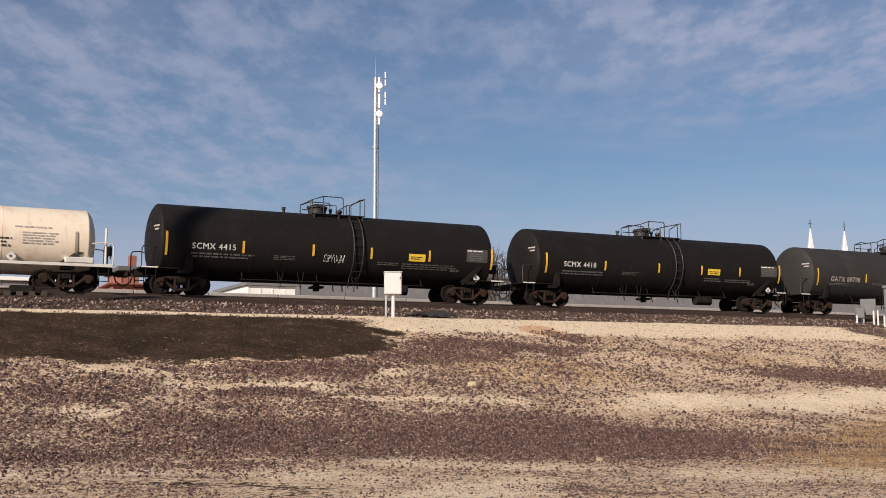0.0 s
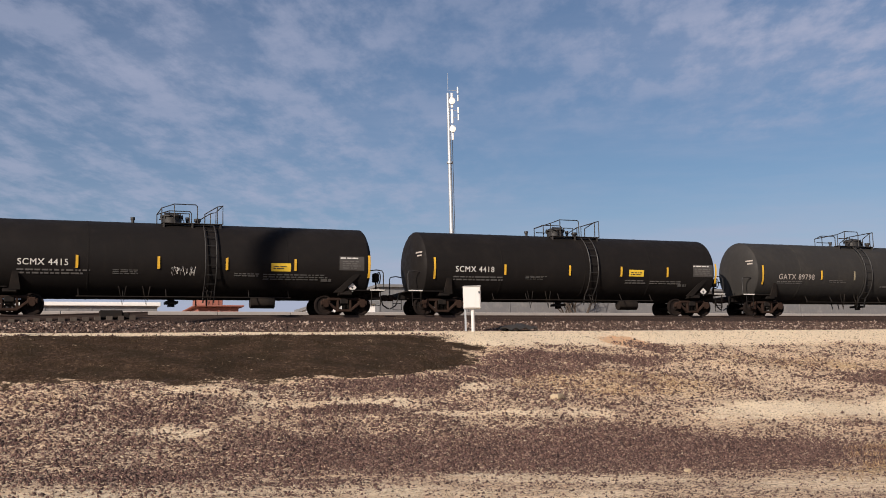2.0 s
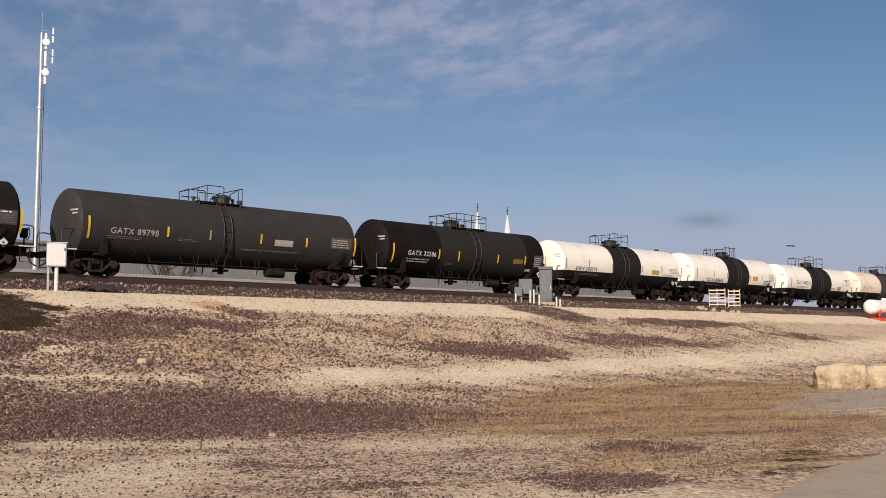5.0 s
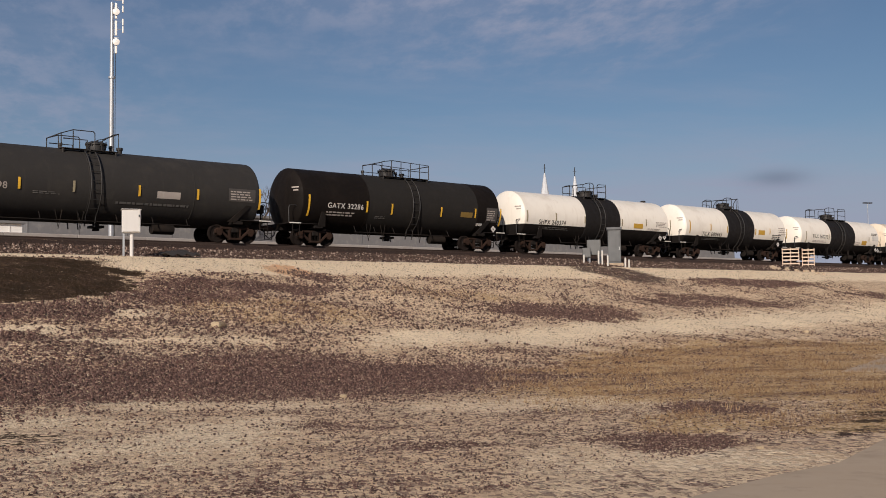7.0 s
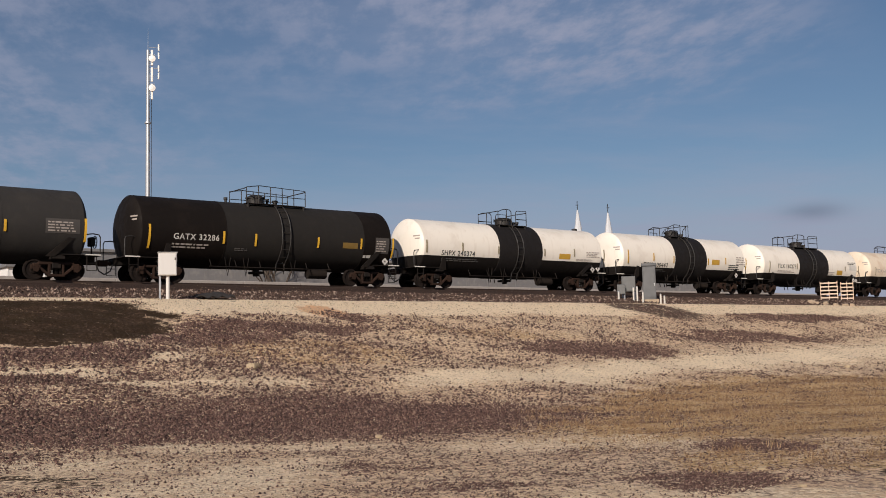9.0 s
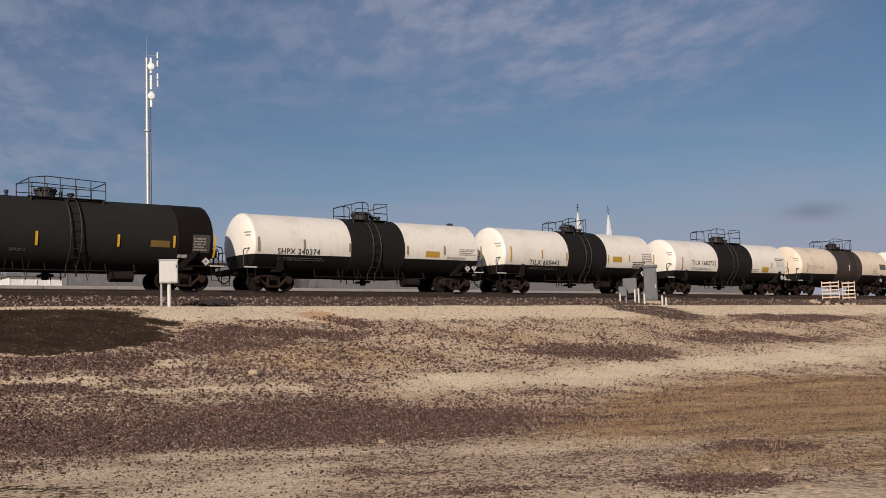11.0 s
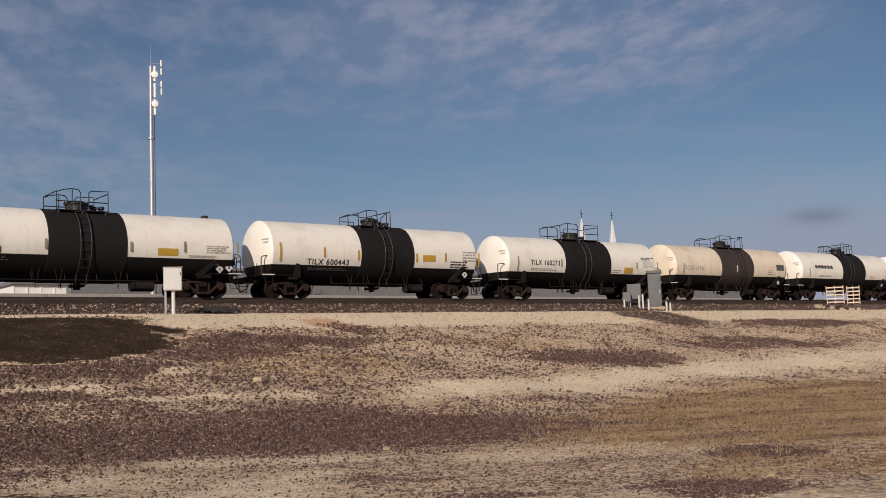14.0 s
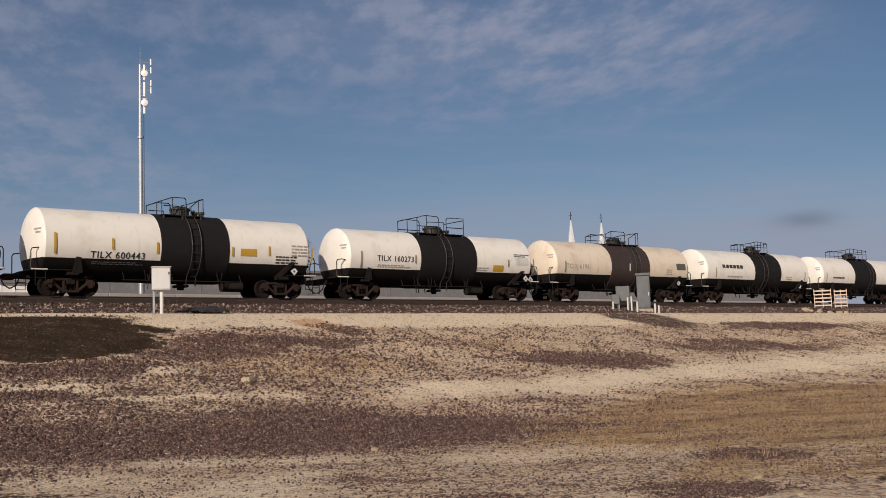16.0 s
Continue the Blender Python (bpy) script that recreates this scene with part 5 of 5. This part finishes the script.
def meter(az, d, w, h, z0, label):
    a, b = polar(az, d)
    g = on_ground(a, b)
    t = thing("meter_box", label, "meter box", place(a, b, g, -50))
    bm = bmesh.new()
    box(bm, -w / 2, w / 2, -0.16, 0.16, z0, z0 + h, 0.02)
    part("case", bm, M_METER, t)
    bm = bmesh.new()
    box(bm, -w / 2 + 0.04, w / 2 - 0.04, -0.175, -0.162, z0 + 0.05, z0 + h - 0.05, 0.005)
    part("door", bm, M_METER, t)
    for x in (-w / 2 + 0.06, w / 2 - 0.06):
        bm = bmesh.new()
        rod(bm, (x, 0, -0.2), (x, 0, z0 + 0.02), 0.045, 8)
        part("leg", bm, M_GALV, t)


def bollard(az, d, h):
    a, b = polar(az, d)
    t = thing("bollard", "short pale steel conduit pipe standing by the cabinet", "conduit pipe", place(a, b, on_ground(a, b), 0), "conduit pipes by the cabinet")
    bm = bmesh.new()
    rod(bm, (0, 0, -0.2), (0, 0, h - 0.05), 0.055, 10)
    part("pipe", bm, M_WPIPE, t)
    bm = bmesh.new()
    rod(bm, (0, 0, h - 0.05), (0, 0, h), 0.065, 10, 0.04)
    part("cap", bm, M_GALV, t)


def pallet(az, d, lean, wide, label):
    a, b = polar(az, d)
    t = thing("pallet", label, "pallet", place(a, b, on_ground(a, b) + 0.42, -55) @ pose(0, 0, 0, lean, 0, 0), "pallets set up beside the line")
    H = 1.35
    n = 5
    for i in range(n):
        z = H * (i + 0.5) / n
        bm = bmesh.new()
        box(bm, -wide / 2, wide / 2, -0.075, -0.053, z - 0.048, z + 0.048, 0.004)
        part("slat", bm, M_PALLET, t)
        if i % 2:
            continue
        bm = bmesh.new()
        box(bm, -wide / 2, wide / 2, 0.053, 0.075, z - 0.045, z + 0.045, 0.004)
        part("slat", bm, M_PALLET, t)
    for x in (-wide / 2 + 0.03, 0, wide / 2 - 0.03):
        bm = bmesh.new()
        box(bm, x - 0.025, x + 0.025, -0.052, 0.052, 0, H, 0.004)
        part("stringer", bm, M_PALLET, t)


def rock(name, label, category, a, b, sx, sy, sz, seed, group="", sink=0.12, mat=None, turn=0, sub=3):
    """A broken block: a blunt box, roughened."""
    bm = bmesh.new()
    bmesh.ops.create_cube(bm, size=2)
    bmesh.ops.subdivide_edges(bm, edges=bm.edges[:], cuts=sub, use_grid_fill=True)
    off = Vector((seed * 7.3, seed * 3.1, seed))
    for v in bm.verts:
        p = v.co.copy()
        r = (abs(p.x) ** 5 + abs(p.y) ** 5 + abs(p.z) ** 5) ** 0.2
        p = p / r
        k = 1 + 0.16 * noise.noise(p * 1.3 + off) + 0.09 * noise.noise(p * 3.5 + off)
        v.co = Vector((p.x * sx / 2 * k, p.y * sy / 2 * k, (p.z * k + 1) * sz / 2))
    ob = part(name, bm, mat or M_LIME)
    ob.matrix_basis = place(a, b, on_ground(a, b) - sink, turn)
    return tagged(ob, label, category, group)


def propane_tank():
    d = 98.0
    a, b = polar(40.35, d)
    R = 0.62
    zc = EYE + d * math.tan(radians(1.75))
    L = 7.0
    g = on_ground(a + 1, b)
    t = thing("propane_tank", "long white gas tank on red steel stands", "gas tank", place(a, b, zc, 0))
    bm = bmesh.new()
    prof = [(0.02, 0.05), (0.06, 0.25), (0.16, 0.42), (0.32, 0.55), (0.5, R), (1.5, R), (3.5, R), (L - 0.5, R), (L - 0.3, 0.55), (L - 0.06, 0.3), (L, 0.05)]
    lathe(bm, prof, 32, "X")
    part("tank", bm, M_TANKWHITE, t, smooth=True)
    for x in (2.3, 4.9):
        bm = bmesh.new()
        for y in (-0.5, 0.5):
            vs = box(bm, x - 0.75, x - 0.55, y - 0.06, y + 0.06, g - zc - 0.2, 0.0, 0.01)
            bmesh.ops.transform(bm, matrix=Matrix.Translation((x, 0, 0)) @ Matrix.Rotation(radians(25), 4, "Y") @ Matrix.Translation((-x, 0, 0)), verts=vs)
            vs = box(bm, x + 0.35, x + 0.55, y - 0.06, y + 0.06, g - zc - 0.2, 0.0, 0.01)
            bmesh.ops.transform(bm, matrix=Matrix.Translation((x, 0, 0)) @ Matrix.Rotation(radians(-25), 4, "Y") @ Matrix.Translation((-x, 0, 0)), verts=vs)
        box(bm, x - 1.3, x + 1.2, -0.72, 0.72, g - zc - 0.15, g - zc + 0.12, 0.02)
        part("stand", bm, M_RED, t, "red steel stand")
    bm = bmesh.new()
    rod(bm, (3.5, 0, R - 0.05), (3.5, 0, R + 0.2), 0.2, 14)
    part("valve_dome", bm, M_TANKWHITE, t)


def radio_mast():
    d = 112.0
    a, b = polar(-3.83, d)
    g = on_ground(a, b)
    H = EYE + d * math.tan(radians(16.1)) - g
    t = thing("radio_mast", "tall slim galvanised radio mast with white panel antennas", "radio mast", place(a, b, g, -PHI))
    bm = bmesh.new()
    rod(bm, (0, 0, -0.3), (0, 0, H * 0.40), 0.29, 18, 0.25)
    rod(bm, (0, 0, H * 0.40), (0, 0, H * 0.74), 0.25, 18, 0.21)
    rod(bm, (0, 0, H * 0.74), (0, 0, H), 0.21, 18, 0.17)
    part("pole", bm, M_GALV, t, smooth=True)
    for z in (H * 0.40, H * 0.74):
        bm = bmesh.new()
        lathe(bm, [(z - 0.1, 0.2), (z - 0.1, 0.34), (z + 0.1, 0.34), (z + 0.1, 0.2)], 18, "Z")
        part("flange", bm, M_GALV, t)
    for z0, z1 in ((H - 5.4, H - 3.7), (H - 3.5, H - 1.9), (H - 1.7, H)):
        bm = bmesh.new()
        box(bm, 0.30, 0.54, -0.2, 0.0, z0, z1, 0.04)
        part("panel_antenna", bm, M_TANKWHITE, t, "white panel antenna")
    for z in (H - 4.2, H - 1.0):
        bm = bmesh.new()
        lathe(bm, [(-0.42, 0.1), (-0.36, 0.36), (-0.24, 0.36), (-0.18, 0.1)], 16, "Y", (0.45, 0, z))
        part("dish", bm, M_TANKWHITE, t)
        bm = bmesh.new()
        rod(bm, (0, 0, z + 0.5), (0.7, 0, z + 0.5), 0.04, 6)
        part("bracket", bm, M_GALV, t)
    for z in (H - 2.8, H - 2.0, H - 0.6, H + 0.3):
        bm = bmesh.new()
        box(bm, 1.02, 1.18, -0.1, 0.1, z - 0.35, z + 0.35, 0.03)
        part("small_antenna", bm, M_TANKWHITE, t)
        bm = bmesh.new()
        rod(bm, (0.1, 0, z), (1.03, 0, z), 0.022, 5)
        part("arm", bm, M_GALV, t)
    bm = bmesh.new()
    rod(bm, (0, 0, H), (0, 0, H + 2.4), 0.03, 6, 0.012)
    part("whip", bm, M_GALV, t)
    bm = bmesh.new()
    rod(bm, (0.36, -0.05, 0), (0.36, -0.05, H - 5), 0.035, 6)
    part("cable", bm, M_PIPE, t)


def church():
    d = 400.0
    a, b = polar(20.7, d)
    g = on_ground(a, b)
    t = thing("church", "distant church with two slender grey spires", "church", place(a, b, g, -PHI - 20.7))
    for s, el in ((-1, 7.3), (1, 7.08)):
        x = s * d * math.tan(radians(0.835))
        top = EYE + d * math.tan(radians(el)) - g
        sh = top - 19
        bm = bmesh.new()
        box(bm, x - 3.2, x + 3.2, -3.2, 3.2, 0, sh, 0.1)
        part("tower", bm, M_BRICK, t)
        bm = bmesh.new()
        rod(bm, (x, 0, sh), (x, 0, top), 3.4, 8, 0.25)
        sp = part("spire", bm, M_SLATE, t)
        bm = bmesh.new()
        rod(bm, (x, 0, top), (x, 0, top + 3.4), 0.16, 6)
        rod(bm, (x - 0.6, 0, top + 1.9), (x + 0.6, 0, top + 1.9), 0.1, 6)
        part("cross", bm, M_PIPE, sp)
    bm = bmesh.new()
    w = d * math.tan(radians(0.835)) + 2.4
    box(bm, -w, w, 3.3, 45, 0, 14, 0.1)
    part("nave", bm, M_BRICK, t)
    bm = bmesh.new()
    q = [(-w - 0.4, 14.01), (w + 0.4, 14.01), (0, 24)]
    e = [[bm.verts.new((x, y, z)) for x, z in q] for y in (2.7, 45)]
    bm.faces.new(e[0]), bm.faces.new(e[1][::-1])
    for i in range(3):
        bm.faces.new((e[0][i], e[1][i], e[1][(i + 1) % 3], e[0][(i + 1) % 3]))
    bmesh.ops.recalc_face_normals(bm, faces=bm.faces[:])
    part("roof", bm, M_SLATE, t)


def far_lamp():
    d = 210.0
    a, b = polar(36.7, d)
    g = on_ground(a, b)
    h = EYE + d * math.tan(radians(5.0)) - g
    t = thing("street_lamp", "tall distant yard lamp with a flat double head", "street lamp", place(a, b, g, -PHI))
    bm = bmesh.new()
    rod(bm, (0, 0, 0), (0, 0, h), 0.14, 8, 0.05)
    part("pole", bm, M_GALV, t)
    for s in (-1, 1):
        bm = bmesh.new()
        box(bm, min(0.05 * s, 0.95 * s), max(0.05 * s, 0.95 * s), -0.2, 0.2, h - 0.05, h + 0.15, 0.03)
        part("head", bm, M_PIPE, t)


def shed(name, label, az0, az1, d, el_top, wall, roofmat, category="building", bays=6, depth=18.0, thick=0.5):
    """A long low building: walls with raised ribs and doors, a roof slab, windows."""
    p, q = polar(az0, d), polar(az1, d * math.cos(radians(az0 + PHI)) / math.cos(radians(az1 + PHI)))
    a0, a1, b = p[0], q[0], p[1]
    g = on_ground((a0 + a1) / 2, b)
    w = (a1 - a0) / 2
    dm = math.hypot((a0 + a1) / 2, b)
    h = EYE + dm * math.tan(radians(el_top)) - g
    t = thing(name, label, category, place((a0 + a1) / 2, b, g))
    bm = bmesh.new()
    box(bm, -w, w, 0, depth, -0.3, h - thick, 0.03)
    part("wall", bm, wall, t)
    bm = bmesh.new()
    box(bm, -w - 0.4, w + 0.4, -0.5, depth + 0.4, h - thick + 0.002, h, 0.05)
    part("roof", bm, roofmat, t)
    for i in range(bays):
        x = -w + 2 * w * (i + 0.5) / bays
        s = 2 * w / bays * 0.28
        bm = bmesh.new()
        box(bm, x - s, x + s, -0.06, -0.003, h * 0.15, h * 0.32, 0.01)
        wd = part("window", bm, M_WALL, t)
        bm = bmesh.new()
        box(bm, x - s + 0.08, x + s - 0.08, -0.085, -0.062, h * 0.15 + 0.08, h * 0.32 - 0.08)
        part("pane", bm, M_GLASS, wd)
        bm = bmesh.new()
        box(bm, -w + 2 * w * i / bays - 0.08 + 0.1, -w + 2 * w * i / bays + 0.08 + 0.1, -0.08, -0.003, 0, h - thick, 0.01)
        part("rib", bm, wall, t)
    return t, w, h


def brick_house():
    t, w, h = shed("brick_building", "small red brick building with a chimney beyond the line", -17.5, -16.55, 120, 5.45, M_BRICK, M_ROOF, bays=3, depth=9)
    bm = bmesh.new()
    box(bm, w * 0.25, w * 0.25 + 0.8, 2, 2.8, h + 0.002, h + 1.5, 0.03)
    part("chimney", bm, M_BRICK, t)


def dock_wall():
    bm = bmesh.new()
    for i in range(30):
        box(bm, -26 + i * 4.0 + 0.012, -22 + i * 4.0 - 0.012, 56, 56.6, 3.3, 5.80, 0.03)
    bmesh.ops.transform(bm, matrix=pose(0, 0, 0, 0, 0, PHI), verts=bm.verts[:])
    tagged(part("dock_wall", bm, M_DOCK), "long low grey concrete dock wall beyond the track", "wall", kind="structure")


def bare_tree(az, d, el, seed):
    a, b = polar(az, d)
    g = on_ground(a, b)
    H = EYE + d * math.tan(radians(el)) - g
    rng = random.Random(seed)
    t = thing("tree", "bare grey winter tree beyond the railway", "tree", place(a, b, g))
    bm = bmesh.new()
    tips = []

    def grow(p, v, r, n):
        q = p + v
        rod(bm, p, q, r, 6, r * 0.7)
        if n == 0:
            tips.append(q)
            return
        for _ in range(3 if n > 1 else 4):
            k = Vector((rng.uniform(-1, 1), rng.uniform(-1, 1), rng.uniform(0.1, 0.8)))
            grow(q, (v.normalized() * 0.7 + k * 0.75).normalized() * v.length * rng.uniform(0.6, 0.8), r * 0.6, n - 1)
    grow(Vector((0, 0, -0.2)), Vector((0, 0, H * 0.34)), H * 0.02, 4)
    part("trunk", bm, M_TIE, t)
    bm = bmesh.new()
    for p in tips:
        for _ in range(4):
            q = p + Vector((rng.uniform(-1, 1), rng.uniform(-1, 1), rng.uniform(-0.2, 1))) * H * 0.05
            rod(bm, p, q, 0.02, 3, 0.005)
    part("crown", bm, M_TIE, t)


def column():
    """Added unseen column behind the viewer, shaped so that its shadow crosses the passing cars."""
    hit = place(10.35, TRACK - 1.5, 0).translation
    k = 52.0
    x, y = hit.x + math.cos(radians(SUN_AZ)) * k, hit.y + math.sin(radians(SUN_AZ)) * k
    t = thing("shadow_caster", "added unseen pole and cylinder behind the viewer that shade the passing cars", "column", pose(x, y, 0))
    bm = bmesh.new()
    rod(bm, (0, 0, -0.1), (0, 0, 25.6), 0.13, 12, 0.09)
    part("shaft", bm, M_GALV, t)
    bm = bmesh.new()
    # invented wide top: throws the shadow on the cars, not on the ground
    rod(bm, (0, 0, 25.6), (0, 0, 36.5), 0.36, 20)
    part("caster_cylinder", bm, M_GALV, t)


def switch_machine():
    t = thing("switch_machine", "low black switch machine beside the rails", "switch machine", place(3.6, 44.15, on_ground(3.6, 44.15)))
    bm = bmesh.new()
    box(bm, -0.55, 0.35, -0.25, 0.25, 0.02, 0.34, 0.03)
    part("housing", bm, M_UNDER, t)
    bm = bmesh.new()
    box(bm, 0.36, 0.62, -0.2, 0.2, 0.02, 0.24, 0.02)
    part("motor_case", bm, M_UNDER, t)
    bm = bmesh.new()
    rod(bm, (0.0, 0.25, 0.12), (0.0, 1.3, 0.2), 0.03, 8)
    part("throw_rod", bm, M_STEEL, t)


junction_box()
mat_sheet()
switch_machine()
relay_cabinet()
meter(22.5, 64.6, 0.85, 0.95, 0.45, "low grey electric meter box on pipe legs")
meter(22.1, 63.9, 0.5, 0.6, 0.30, "small grey meter box on pipe legs")
for az, d, h in ((22.75, 63.8, 0.85), (22.95, 63.6, 0.95), (23.25, 63.4, 0.7), (21.95, 63.6, 0.5), (24.2, 63.6, 0.6), (24.4, 64.0, 0.5)):
    bollard(az, d, h)
pallet(32.85, 80.4, -6, 1.22, "pale wooden pallet stood on edge beside the ballast")
pallet(33.72, 81.0, 5, 0.9, "narrow pale wooden pallet leaning beside the ballast")
rng = random.Random(9)
for i in range(22):
    az, d = rng.uniform(31.9, 34.8), rng.uniform(79.2, 81.6)
    a, b = polar(az, d)
    s = rng.uniform(0.14, 0.36)
    rock("rubble_block", "broken concrete lump under the pallets", "rubble", a, b, s * 1.3, s, s * 0.8, i + 3, "rubble heap", 0.05, M_CONCRETE, rng.uniform(0, 90), 1)
a, b = polar(38.9, 37.6)
rock("boulder", "large pale quarried limestone boulder on dry grass", "boulder", a, b, 1.75, 1.1, 0.95, 2, "boulders at the road", turn=-65)
a, b = polar(40.9, 38.6)
rock("boulder", "large brown limestone boulder with an orange face", "boulder", a, b, 1.5, 1.0, 0.92, 5, "boulders at the road", turn=-60)
a, b = polar(43.4, 39.5)
rock("boulder", "rounded brown limestone boulder beside the road", "boulder", a, b, 1.3, 1.0, 0.8, 7, "boulders at the road", turn=-60)
for az, d, s, k in ((1.74, 31.5, 0.34, 1), (8.5, 18.4, 0.12, 2), (25.5, 14.2, 0.06, 3), (29.0, 13.2, 0.07, 4), (31.0, 11.8, 0.06, 5), (33.5, 45, 0.24, 7), (30.2, 12.4, 0.05, 8)):
    a, b = polar(az, d)
    rock("stone", "single pale stone lying on the gravel", "stone", a, b, s * 1.3, s, s * 0.6, k, "single stones", s * 0.1, M_LIME, 30 * k, 2)
propane_tank()
radio_mast()
church()
far_lamp()
dock_wall()
brick_house()
shed("warehouse", "long white metal warehouse beyond the line", -10.8, -8.2, 150, 4.72, M_TANKWHITE, M_WALL, bays=4)
shed("warehouse", "low pale metal warehouse beyond the line", -8.0, 30, 170, 4.32, M_WALL, M_WALL, bays=24)
shed("shed", "long grey metal shed beyond the line", -28, -20, 140, 4.75, M_WALL, M_TANKWHITE, bays=7)
shed("freight_shed", "red brick freight shed beyond the line", -17.9, -15.7, 90, 4.55, M_BRICK, M_BRICK, bays=4, thick=0.15)
bare_tree(3.1, 170, 6.9, 3)
bare_tree(2.4, 180, 6.4, 4)
column()


# ---- movement ----
def motions():
    """The whole train rolls by at a steady pace; the wheels turn with it."""
    steps = [(t, SPEED * t) for t in range(0, 17, 2)]
    turns = [0.12 * i for i in range(134)]
    for car, wheels in CARS:
        u = car["along"]
        walk(car, [(t, on_line(u - s)) for t, s in steps])
        for w in wheels:
            x = w.location.x
            walk(w, [(min(t, 16.0), pose(x, 0, WHEEL_R) @ Matrix.Rotation(-SPEED * min(t, 16.0) / WHEEL_R, 4, "Y")) for t in turns])


motions()
